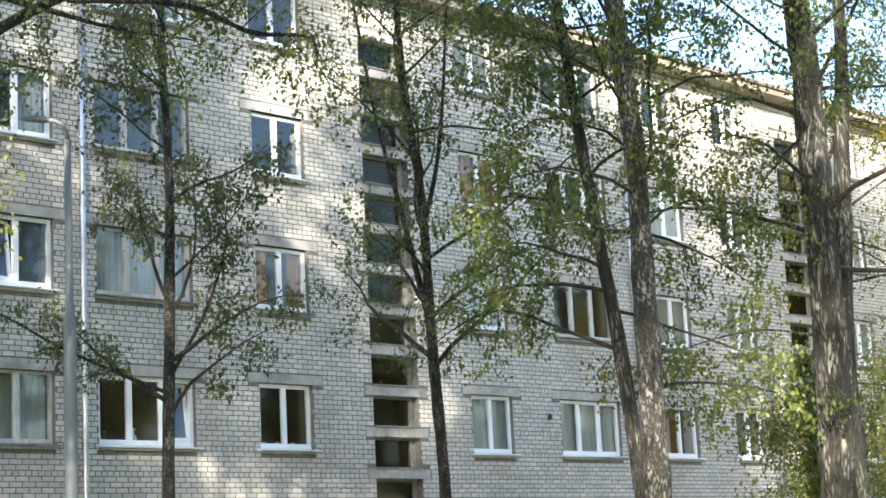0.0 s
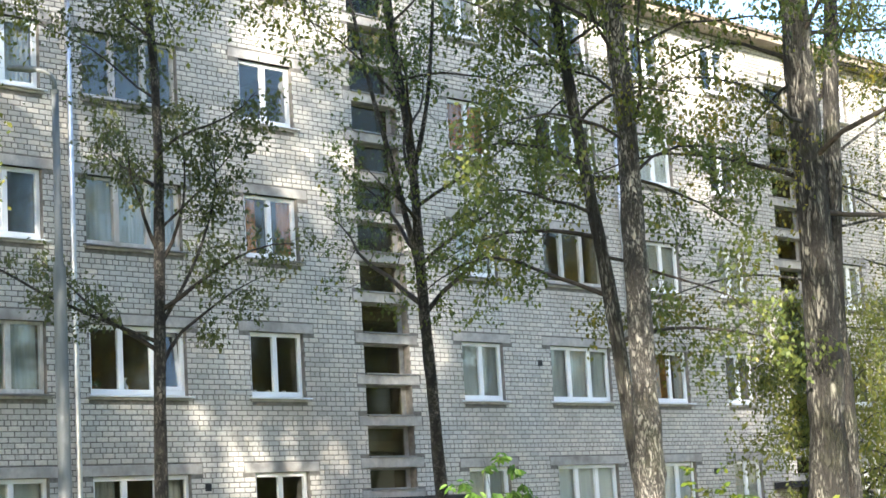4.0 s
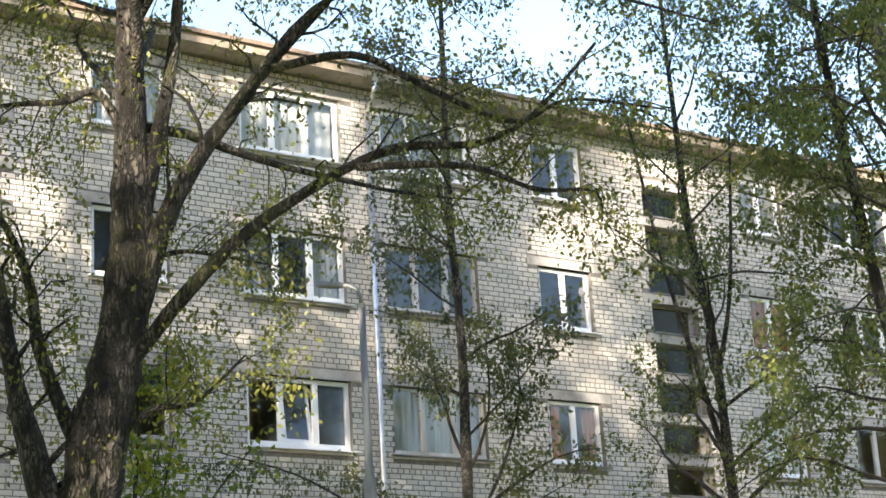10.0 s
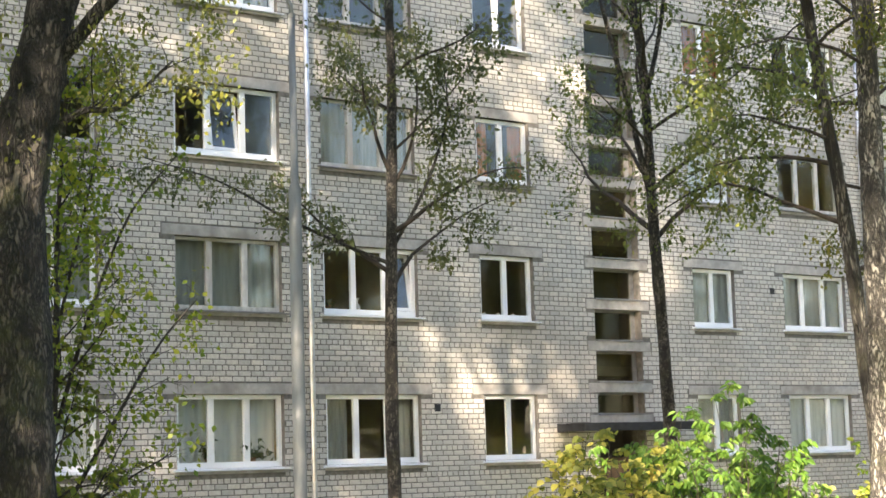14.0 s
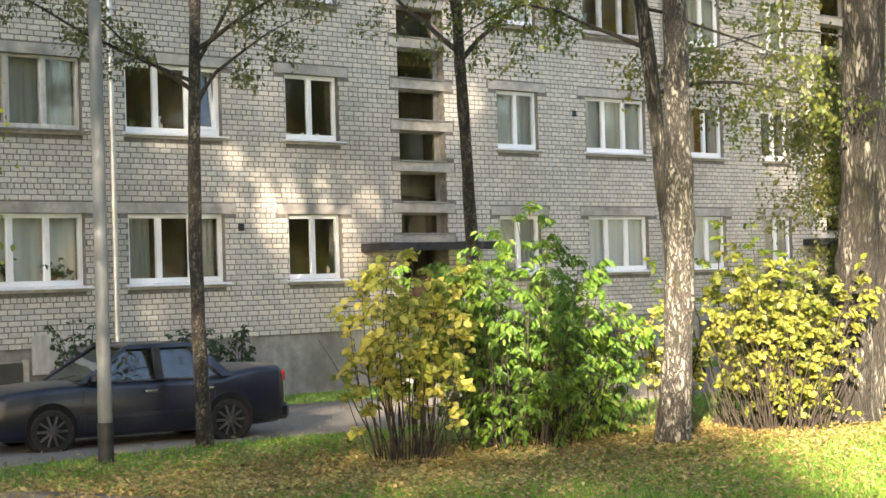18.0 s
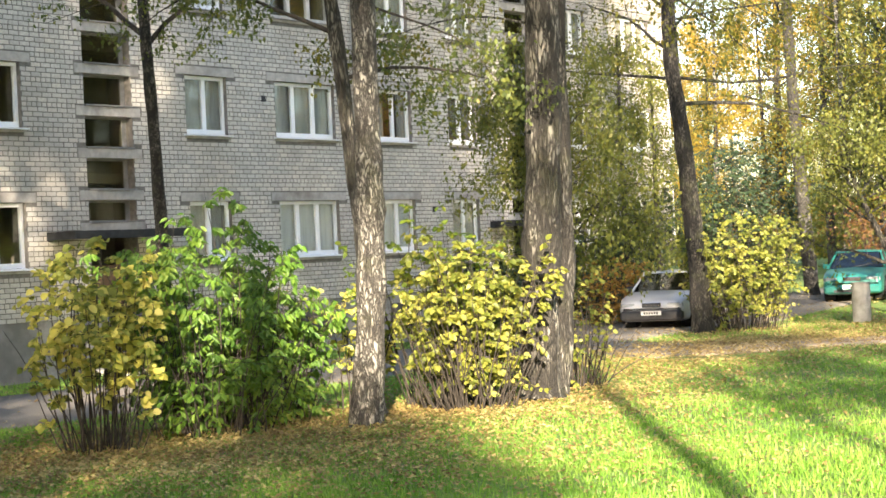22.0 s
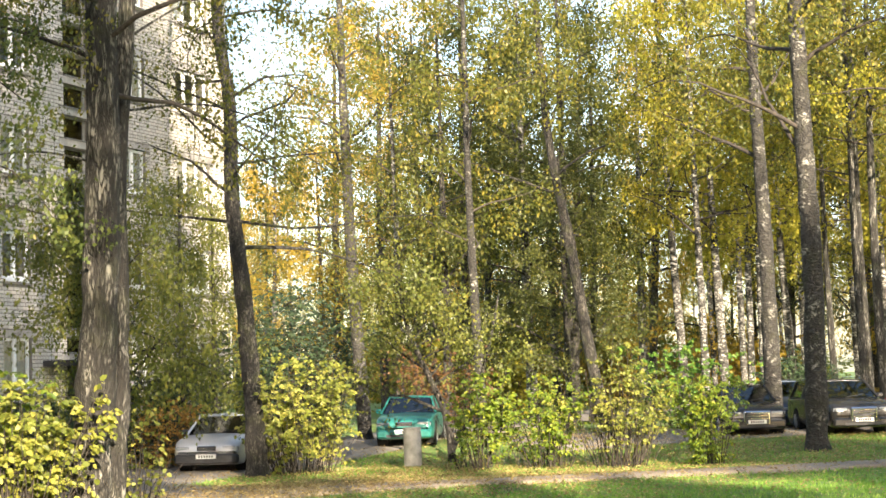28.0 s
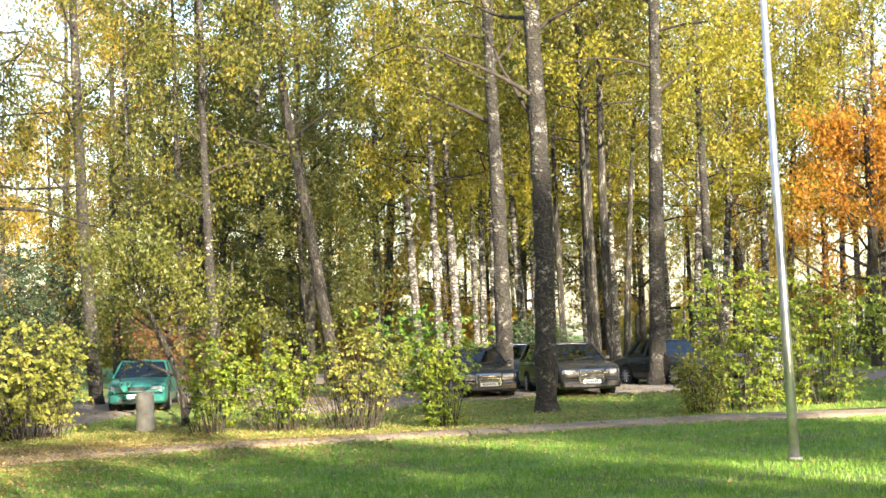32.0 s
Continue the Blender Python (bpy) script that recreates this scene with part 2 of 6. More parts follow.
birch_m = bark("birch_bark", (0.40, 0.38, 0.33), (0.042, 0.037, 0.032), 0.52, (1, 1, 0.34), 15, 0.3)
birch_dark_m = bark("old_birch_bark", (0.36, 0.34, 0.29), (0.026, 0.023, 0.019), 0.36, (1, 1, 0.22), 12, 0.25)
birch_far_m = bark("pale_birch_bark", (0.50, 0.48, 0.43), (0.03, 0.027, 0.024), 0.5, (0.6, 0.6, 1.1), 4.5)
chequered_m = bark("chequered_birch_bark", (0.50, 0.48, 0.42), (0.030, 0.027, 0.023), 0.2, (0.8, 0.8, 1.0), 5.0, 0.2)
dark_bark_m = bark("dark_bark", (0.135, 0.12, 0.10), (0.015, 0.0135, 0.012), 0.5, (1, 1, 0.34), 13, 0.5)
grey_bark_m = bark("grey_brown_bark", (0.21, 0.185, 0.155), (0.024, 0.021, 0.018), 0.46, (1, 1, 0.5), 17, 0.3)
twig_m = surface("twig_bark", (0.022, 0.018, 0.014), (0.06, 0.048, 0.038), 12, 0.9, bump=0.2)

leaf_green_m = leafy("green_leaf", [(0.0, (0.055, 0.085, 0.024)), (0.5, (0.105, 0.145, 0.036)), (0.85, (0.18, 0.20, 0.045)), (1.0, (0.32, 0.27, 0.05))], 0.4)
leaf_dull_m = leafy("dull_green_leaf", [(0.0, (0.06, 0.08, 0.03)), (0.55, (0.115, 0.135, 0.045)), (0.85, (0.18, 0.18, 0.06)), (1.0, (0.26, 0.19, 0.06))], 0.35)
leaf_birch_m = leafy("turning_birch_leaf", [(0.0, (0.07, 0.095, 0.018)), (0.45, (0.14, 0.15, 0.024)), (0.75, (0.23, 0.20, 0.028)), (1.0, (0.36, 0.26, 0.032))], 0.5)
leaf_yellow_m = leafy("yellow_birch_leaf", [(0.0, (0.15, 0.18, 0.022)), (0.5, (0.32, 0.30, 0.03)), (1.0, (0.50, 0.40, 0.045))], 0.55)
leaf_gold_m = leafy("golden_leaf", [(0.0, (0.30, 0.20, 0.025)), (0.5, (0.46, 0.32, 0.04)), (1.0, (0.60, 0.42, 0.07))], 0.55)
leaf_orange_m = leafy("orange_maple_leaf", [(0.0, (0.32, 0.13, 0.018)), (0.5, (0.50, 0.23, 0.025)), (1.0, (0.58, 0.35, 0.04))], 0.55)
leaf_shrub_m = leafy("yellow_shrub_leaf", [(0.0, (0.11, 0.16, 0.03)), (0.35, (0.30, 0.33, 0.06)), (0.62, (0.60, 0.55, 0.12)), (1.0, (0.72, 0.64, 0.25))], 0.5)
leaf_lime_m = leafy("lime_shrub_leaf", [(0.0, (0.08, 0.145, 0.018)), (0.5, (0.20, 0.28, 0.028)), (0.8, (0.38, 0.40, 0.04)), (1.0, (0.52, 0.45, 0.07))], 0.5)
leaf_bright_m = leafy("bright_green_shrub_leaf", [(0.0, (0.055, 0.125, 0.02)), (0.5, (0.12, 0.24, 0.032)), (0.85, (0.23, 0.34, 0.045)), (1.0, (0.42, 0.44, 0.09))], 0.45)
leaf_russet_m = leafy("russet_shrub_leaf", [(0.0, (0.08, 0.033, 0.016)), (0.5, (0.16, 0.077, 0.024)), (1.0, (0.21, 0.132, 0.032))], 0.4)
leaf_rust_m = leafy("rusty_hedge_leaf", [(0.0, (0.15, 0.10, 0.025)), (0.5, (0.36, 0.20, 0.04)), (1.0, (0.48, 0.32, 0.06))], 0.45)
leaf_turning_m = leafy("turning_shrub_leaf", [(0.0, (0.10, 0.135, 0.025)), (0.4, (0.22, 0.25, 0.04)), (0.72, (0.42, 0.40, 0.08)), (1.0, (0.62, 0.55, 0.18))], 0.5)
leaf_cool_m = leafy("cool_birch_leaf", [(0.0, (0.065, 0.095, 0.026)), (0.5, (0.13, 0.165, 0.038)), (0.85, (0.21, 0.225, 0.045)), (1.0, (0.34, 0.29, 0.05))], 0.45)
leaf_olive_m = leafy("olive_leaf", [(0.0, (0.08, 0.105, 0.022)), (0.5, (0.16, 0.18, 0.036)), (0.85, (0.24, 0.235, 0.045)), (1.0, (0.34, 0.29, 0.055))], 0.45)
leaf_willow_m = leafy("willow_green_leaf", [(0.0, (0.04, 0.056, 0.0128)), (0.5, (0.088, 0.104, 0.0224)), (0.85, (0.144, 0.144, 0.028)), (1.0, (0.24, 0.2, 0.036))], 0.45)
leaf_dark_m = leafy("dark_lilac_leaf", [(0.0, (0.0224, 0.044, 0.02)), (0.6, (0.04, 0.072, 0.028)), (1.0, (0.08, 0.112, 0.04))], 0.3)
litter_m = leafy("fallen_leaf", [(0.0, (0.16, 0.105, 0.045)), (0.4, (0.30, 0.21, 0.08)), (0.75, (0.48, 0.37, 0.14)), (1.0, (0.60, 0.52, 0.25))], 0.2)
blade_m = leafy("grass_blade", [(0.0, (0.08, 0.20, 0.02)), (0.5, (0.21, 0.40, 0.05)), (0.85, (0.36, 0.50, 0.10)), (1.0, (0.46, 0.46, 0.17))], 0.45)
soil_m = surface("lawn_turf", (0.09, 0.165, 0.022), (0.16, 0.27, 0.04), 5.0, 0.95, bump=0.6, grime=(0.115, 0.10, 0.035), grime_scale=0.25)

# ---- ground, road, paths ----
GROUND = 400.0


def lie(x, y):
    """The height of the lawn: nearly flat, softly uneven, a little higher at the car park."""
    f = min(max((x - 43.0) / 8.0, 0.0), 1.0)
    return 0.035 * math.sin(x * 0.31 + 1.0) * math.cos(y * 0.27) + 0.02 * math.sin(x * 0.83 + y * 0.6) + 0.3 * f * f * (3 - 2 * f)


xs = [-GROUND, -150, -60, -20] + [i * 1.5 for i in range(0, 60)] + [100, 125, 160, 220, GROUND]
ys = [-GROUND, -200, -100, -70, -55] + [-45 + i * 1.5 for i in range(0, 38)] + [18, 30, 60, 120, GROUND]
verts = [(x, y, lie(x, y) - 0.05 if -30 < x < 100 and -50 < y < 14 else (0.25 if x > 60 else -0.05)) for y in ys for x in xs]
nx = len(xs)
faces = [(j * nx + i, j * nx + i + 1, (j + 1) * nx + i + 1, (j + 1) * nx + i) for j in range(len(ys) - 1) for i in range(nx - 1)]
ground = tagged(new("ground", mesh_of("ground", verts, faces, soil_m, True)), "park lawn with fallen yellow leaves", "ground", kind="structure")


def ribbon(name, points, widths, material, label, z=0.03):
    """A paved strip with a shallow edge along points."""
    bm = bmesh.new()
    rows = []
    n = len(points)
    fine = []
    for (p, w), (q, v) in zip(zip(points, widths), zip(points[1:], widths[1:])):
        for k in range(10):
            fine.append((Vector(p).lerp(Vector(q), k / 10), w + (v - w) * k / 10))
    fine.append((Vector(points[-1]), widths[-1]))
    for i, (p, w) in enumerate(fine):
        d = (fine[min(i + 1, len(fine) - 1)][0] - fine[max(i - 1, 0)][0]).normalized()
        s = Vector((-d.y, d.x))
        row = []
        for off, dz in ((-0.5, -0.12), (-0.485, 0.0), (-0.2, 0.012), (0.2, 0.012), (0.485, 0.0), (0.5, -0.12)):
            jit = random.uniform(-0.09, 0.09) if abs(off) > 0.4 else 0
            q = p + s * (off * w + jit)
            row.append(bm.verts.new((q.x, q.y, max(lie(q.x, q.y), -0.04) + z - 0.055 + dz)))
        rows.append(row)
    for v in rows[0] + rows[-1]:
        v.co.z -= 0.1
    for a, b in zip(rows, rows[1:]):
        for k in range(5):
            bm.faces.new((a[k], a[k + 1], b[k + 1], b[k]))
    bmesh.ops.recalc_face_normals(bm, faces=bm.faces)
    ob = part(name, bm, material, smooth=True)
    return tagged(ob, label, name, kind="structure")


ribbon("road", [(-40, -4.6), (8, -4.6), (30, -4.8), (60, -4.4), (110, -4.0)], [4.6, 4.6, 4.8, 5.0, 5.0], asphalt_m, "worn asphalt drive along the house", 0.045)
ribbon("driveway", [(33.5, -5.5), (32.2, -8.5), (31.0, -11.2)], [4.6, 3.4, 2.6], asphalt_m, "asphalt branch towards the park path", 0.042)
ribbon("path", [(31.0, -10.4), (33.0, -12.2), (37.5, -17.5), (41.8, -24.5), (45.5, -33), (50, -45)], [2.2, 2.0, 1.9, 1.9, 1.9, 1.9], path_m, "trodden gravel path strewn with leaves", 0.055)
ribbon("path", [(4.5, 0.0 - 4), (9.0, -9.0), (10.6, -14.5), (11.6, -19.0), (13.0, -27.0), (13.5, -40)], [1.6, 1.6, 1.7, 1.8, 1.8, 1.8], path_m, "grey gravel path across the lawn", 0.058)
ribbon("road", [(48.5, -10.0), (54.5, -18.0), (60, -25), (69, -35)], [6.0, 7.0, 7.0, 7.0], asphalt_m, "asphalt parking bay among the birches", 0.05)

# ---- the block of flats ----
SILL, STOREY, OPEN_H = 2.26, 2.8, 1.30
house = thing("apartment_building", "five-storey block of flats in pale grey brick", "building")
COLUMNS = [("Z", 12.38, 13.87, 2), ("A", 15.36, 17.58, 3), ("B", 18.50, 20.71, 3), ("C", 22.28, 23.68, 2), ("D", 28.34, 29.68, 2),
           ("E", 31.33, 33.53, 3), ("F", 35.27, 36.64, 2), ("G", 38.29, 39.55, 2), ("I", 44.25, 45.5, 2), ("H", 47.35, 49.4, 3)]
STAIRS = [(9.35, 10.70), (25.35, 26.70), (41.20, 42.55)]
LEFT, RIGHT, TOP, PLINTH = 1.9, 50.5, 15.12, 1.18
STAIR_Z0, STAIR_STEP, BEAM = 3.60, 0.875, 0.215
holes = []                                        # x0, x1, z0, z1 of every opening, beam and lintel that interrupts the bricks
opens = []
for c, x0, x1, n in COLUMNS:
    for k in range(5):
        z = SILL + STOREY * k
        opens.append((x0, x1, z - 0.06, z + OPEN_H))
        holes.append((x0, x1, z - 0.10, z + OPEN_H))
        holes.append((x0 - 0.28, x1 + 0.28, z + OPEN_H, z + OPEN_H + 0.2))
for x0, x1 in STAIRS:
    opens.append((x0, x1, PLINTH, 14.3))
    holes.append((x0, x1, PLINTH, 14.3))
    holes.append((x0 - 0.25, x1 + 0.25, 2.96, 3.14))
    for k in range(13):
        holes.append((x0 - 0.25, x1 + 0.25, STAIR_Z0 + STAIR_STEP * k, STAIR_Z0 + STAIR_STEP * k + BEAM))

# front wall behind the bricks, cut through at every opening
bm = bmesh.new()
edges_x = sorted({LEFT, RIGHT, *(o[0] for o in opens), *(o[1] for o in opens)})
for x0, x1 in zip(edges_x, edges_x[1:]):
    z = PLINTH
    for o in sorted((o for o in opens if o[0] <= x0 + 1e-6 and o[1] >= x1 - 1e-6), key=lambda o: o[2]):
        if o[2] > z:
            add_box(bm, x0, x1, 0.007, 0.42, z, o[2])
        z = o[3]
    add_box(bm, x0, x1, 0.007, 0.42, z, TOP)
part("wall", bm, mortar_m, house, "mortar bed of the front wall")
for nm, b6 in (("side_wall", (LEFT, LEFT + 0.4, 0.42, 12.0)), ("side_wall", (RIGHT - 0.4, RIGHT, 0.42, 12.0)), ("back_wall", (LEFT, RIGHT, 12.0, 12.4))):
    part(nm, box(*b6, PLINTH, TOP), brick_m, house, "pale grey brick wall")
part("plinth", box(LEFT + 0.03, RIGHT - 0.03, 0.04, 12.3, -0.3, PLINTH), plinth_m, house, "grey rendered plinth")
bm = box(LEFT - 0.5, RIGHT + 0.5, -0.55, 12.9, TOP, TOP + 0.16)
part("eave", bm, soffit_m, house, "projecting concrete eave slab")
bm = bmesh.new()
v = [bm.verts.new(p) for p in ((LEFT - 0.56, -0.62, TOP + 0.165), (RIGHT + 0.56, -0.62, TOP + 0.165), (RIGHT + 0.56, 12.96, TOP + 0.165), (LEFT - 0.56, 12.96, TOP + 0.165),
                               (LEFT - 0.56, -0.62, TOP + 0.25), (RIGHT + 0.56, -0.62, TOP + 0.25), (RIGHT + 0.56, 12.96, TOP + 0.25), (LEFT - 0.56, 12.96, TOP + 0.25),
                               (LEFT + 4, 6.2, TOP + 1.0), (RIGHT - 4, 6.2, TOP + 1.0))]
for f in ((0, 1, 5, 4), (1, 2, 6, 5), (2, 3, 7, 6), (3, 0, 4, 7), (4, 5, 9, 8), (5, 6, 9), (6, 7, 8, 9), (7, 4, 8), (3, 2, 1, 0)):
    bm.faces.new([v[i] for i in f])
part("roof", bm, roofing_m, house, "low brown sheet roof")
# rooms behind the openings: floors, party walls, back wall, their dimness put into the colour
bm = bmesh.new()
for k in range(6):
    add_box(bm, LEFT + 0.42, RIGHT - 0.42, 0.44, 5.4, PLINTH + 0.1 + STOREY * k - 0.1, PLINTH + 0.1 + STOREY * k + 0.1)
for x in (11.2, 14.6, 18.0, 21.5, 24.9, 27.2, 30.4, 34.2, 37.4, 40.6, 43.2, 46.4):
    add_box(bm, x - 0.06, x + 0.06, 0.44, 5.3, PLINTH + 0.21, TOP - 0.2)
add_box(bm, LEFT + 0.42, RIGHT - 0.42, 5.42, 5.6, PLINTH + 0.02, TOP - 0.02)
part("room_lining", bm, room_m, house, "rooms behind the windows, coloured dark to look dim")

# windows: the frame is the part, its panes, sill, lintel and curtains are its pieces
NEW, OLD, BROWN = pvc_m, oldpaint_m, brownwood_m
LOOKS = {"A1": (NEW, 1, curtain_m), "A2": (OLD, 0, grey_curtain_m), "A3": (NEW, 1, None), "A4": (NEW, 1, grey_curtain_m), "A5": (NEW, 1, curtain_m),
         "B1": (NEW, 1, grey_curtain_m), "B2": (NEW, 1, None), "B3": (OLD, 0, grey_curtain_m), "B4": (OLD, 0, None), "B5": (NEW, 1, beige_curtain_m),
         "C1": (NEW, 1, None), "C2": (NEW, 1, None), "C3": (NEW, 0, orange_m), "C4": (NEW, 1, None), "C5": (NEW, 1, None),
         "F1": (NEW, 1, curtain_m), "F2": (NEW, 1, grey_curtain_m), "Z1": (NEW, 1, curtain_m), "D2": (NEW, 1, grey_curtain_m), "D3": (NEW, 0, curtain_m), "D4": (NEW, 0, orange_m), "E1": (NEW, 1, curtain_m), "E2": (NEW, 1, grey_curtain_m),
         "E3": (OLD, 0, None), "E4": (NEW, 1, None), "F3": (NEW, 1, grey_curtain_m), "G3": (NEW, 0, grey_curtain_m), "G4": (NEW, 1, None), "F4": (NEW, 1, curtain_m), "D5": (NEW, 1, grey_curtain_m), "Z3": (OLD, 0, None)}


AJAR = {"B2": 2, "A3": 1}


def window(col, k, x0, x1, n):
    z = SILL + STOREY * k
    mat, white_sill, curtain = LOOKS.get(f"{col}{k + 1}", (NEW, 1, (grey_curtain_m, beige_curtain_m, None)[(k * 7 + n + int(x0)) % 3]))
    bm = bmesh.new()
    bar, deep = (0.085, 0.07) if mat is NEW else (0.06, 0.09)
    ya = 0.095
    ring = []
    for y in (ya, ya + deep):
        for g, lift in ((0.008, 0.004), (bar, bar + 0.02)):
            ring.append([bm.verts.new((px, y, pz)) for px, pz in ((x0 + g, z + lift), (x1 - g, z + lift), (x1 - g, z + OPEN_H - g), (x0 + g, z + OPEN_H - g))])
    fo, fi, bo, bi = ring
    for i in range(4):
        j = (i + 1) % 4
        for quad in ((fo[i], fo[j], fi[j], fi[i]), (bo[j], bo[i], bi[i], bi[j]), (fi[i], fi[j], bi[j], bi[i]), (fo[j], fo[i], bo[i], bo[j])):
            bm.faces.new(quad)
    w = (x1 - x0) / n
    ob = part("window", bm, mat, house, {NEW: "white plastic window frame", OLD: "weathered old wooden window frame", BROWN: "brown wooden window frame"}[mat])
    for i in range(1, n):
        part("mullion", box(x0 + w * i - 0.062, x0 + w * i + 0.062, ya - 0.006, ya + deep - 0.002, z + bar + 0.02, z + OPEN_H - bar, 0.008), mat, ob)
    for i in range(n):
        pm = box(x0 + w * i + 0.062, x0 + w * (i + 1) - 0.062, ya + 0.035, ya + 0.042, z + bar + 0.02, z + OPEN_H - bar)
        if AJAR.get(f"{col}{k + 1}") == i:       # a sash tilted open, its top leaning into the room
            a, b, lo, hi = x0 + w * i + 0.07, x0 + w * (i + 1) - 0.07, z + bar + 0.03, z + OPEN_H - bar
            for v in pm.verts:
                v.co.y += (v.co.z - lo) * 0.13
            for name, bx in (("sash_stile", (a, a + 0.06, lo, hi)), ("sash_stile", (b - 0.06, b, lo, hi)), ("sash_rail", (a + 0.06, b - 0.06, lo, lo + 0.06)), ("sash_rail", (a + 0.06, b - 0.06, hi - 0.06, hi))):
                sm = box(bx[0], bx[1], ya + 0.02, ya + 0.065, bx[2], bx[3])
                for v in sm.verts:
                    v.co.y += (v.co.z - lo) * 0.13
                part(name, sm, mat, ob)
        p = part("pane", pm, glass_m, ob)
        p.visible_shadow = False
    sm = pvc_m if white_sill else sillmetal_m
    bm = bmesh.new()
    vs = add_box(bm, x0 - 0.09, x1 + 0.09, -0.11, ya, z - 0.05, z + 0.0)
    for q in vs:
        if q.co.y < 0 and q.co.z > z - 0.02:
            q.co.z -= 0.03
    part("sill", bm, sm, ob, "white sheet sill" if white_sill else "dark grey sill")
    part("sill_course", box(x0 - 0.06, x1 + 0.06, -0.045, 0.10, z - 0.105, z - 0.052, 0.006), concrete_m, ob)
    part("lintel", box(x0 - 0.27, x1 + 0.27, -0.004, 0.41, z + OPEN_H, z + OPEN_H + 0.195, 0.008), concrete_m, ob)
    if curtain:
        segs = int((x1 - x0) / 0.035)
        gap = 0.0 if curtain is curtain_m or (k + int(x0)) % 3 else 0.2
        for side in (0, 1):
            a, b = (x0 + 0.05, x0 + (x1 - x0) * (0.5 - gap)) if side == 0 else (x1 - (x1 - x0) * (0.5 - gap), x1 - 0.05)
            prev, bm = None, bmesh.new()
            for i in range(segs // 2 + 1):
                x = a + (b - a) * i / (segs // 2)
                y = (0.30 if col in "AB" else 0.20) + 0.016 * math.sin(i * 1.1 + x0) + 0.010 * math.sin(i * 0.37)
                cur = (bm.verts.new((x, y, z - 0.3)), bm.verts.new((x, y, z + OPEN_H + 0.1)))
                if prev:
                    bm.faces.new((prev[0], cur[0], cur[1], prev[1]))
                prev = cur
            part("curtain", bm, curtain, ob, {curtain_m: "white net curtain", orange_m: "rust-orange curtain", grey_curtain_m: "grey-green curtain", beige_curtain_m: "pale beige curtain"}[curtain], True)
    return ob


for c, x0, x1, n in COLUMNS:
    for k in range(5):
        window(c, k, x0, x1, n)

# stairwell glazing between concrete beams
for x0, x1 in STAIRS:
    # wall close behind the glazing, its gloom put into the colour
    part("stairwell", box(x0 - 0.2, x1 + 0.2, 0.9, 1.0, PLINTH, 14.4), hall_m, house, "stairwell wall coloured near-black to look dim")
    for k in range(14):
        lo = 3.14 if k == 0 else STAIR_Z0 + STAIR_STEP * (k - 1) + BEAM
        hi = min(STAIR_Z0 + STAIR_STEP * k, 14.3)
        if hi - lo < 0.2:
            continue
        bm = bmesh.new()
        add_box(bm, x0, x0 + 0.05, 0.20, 0.26, lo, hi)
        add_box(bm, x1 - 0.12, x1, 0.20, 0.26, lo, hi)
        add_box(bm, x0 + 0.05, x1 - 0.12, 0.20, 0.26, lo, lo + 0.045)
        add_box(bm, x0 + 0.05, x1 - 0.12, 0.20, 0.26, hi - 0.045, hi)
        fr = part("stairwell_window", bm, sillmetal_m, house, "grey stairwell window frame")
        p = part("pane", box(x0 + 0.05, x1 - 0.12, 0.225, 0.231, lo + 0.045, hi - 0.045), stair_glass_m, fr)
        p.visible_shadow = False
        part("ledge", box(x0 + 0.01, x1 - 0.01, -0.05, 0.19, lo - 0.012, lo + 0.022, 0.006), sillmetal_m, fr)
        if k < 13:
            part("beam", box(x0 - 0.24, x1 + 0.24, -0.012, 0.41, hi, hi + BEAM - 0.012, 0.01), concrete_m, house, "weathered concrete beam")
    part("beam", box(x0 - 0.24, x1 + 0.24, -0.012, 0.41, 2.965, 3.135, 0.01), concrete_m, house, "weathered concrete beam")
    cn = part("canopy", box(x0 - 1.15, x1 + 0.87, -0.8, -0.015, 2.81, 2.92, 0.01), concrete_m, house, "concrete canopy slab over the entrance")
    part("canopy_edge", box(x0 - 1.18, x1 + 0.90, -0.84, -0.802, 2.79, 2.955), black_m, cn)
    part("canopy_edge", box(x0 - 1.19, x0 - 1.152, -0.80, -0.02, 2.79, 2.955), black_m, cn)
    part("canopy_roofing", box(x0 - 1.15, x1 + 0.87, -0.80, -0.015, 2.924, 2.94), black_m, cn)
    dr = part("door", box(x0 + 0.12, x1 - 0.12, 0.30, 0.36, 0.12, 2.25, 0.01), brownwood_m, house, "dark brown entrance door")
    part("door_handle", tube([(x1 - 0.24, 0.28, 1.05), (x1 - 0.24, 0.24, 1.1), (x1 - 0.24, 0.24, 1.35), (x1 - 0.24, 0.28, 1.4)], [0.012] * 4, 6), galv_m, dr)
    part("step", box(x0 - 0.3, x1 + 0.3, -1.2, 0.28, -0.05, 0.12, 0.015), concrete_m, house, "concrete entrance step")

# small square vents, basement windows
for x, z in ((21.1, 3.30), (30.92, 5.93), (37.45, 3.30)):
    vt = part("vent", box(x - 0.07, x + 0.07, -0.012, 0.02, z - 0.07, z + 0.07), black_m, house, "small dark vent opening")
# basement windows are solid slabs; their near-black colour imitates the unlit cellar
for x in (13.1, 15.7, 19.6, 29.0, 32.4, 36.0):
    fr = part("basement_window", box(x - 0.55, x + 0.55, 0.0, 0.06, 0.35, 0.95, 0.01), hall_m, house, "basement window, its dim inside painted on a slab")
    part("frame", box(x + 0.552, x + 0.66, -0.02, 0.06, 0.3, 1.0, 0.01), concrete_m, fr)

part("painted_patch", box(16.42, 17.15, -0.03, 0.0, 0.72, 1.42, 0.01), oldpaint_m, house, "white-painted patch beside a basement window")


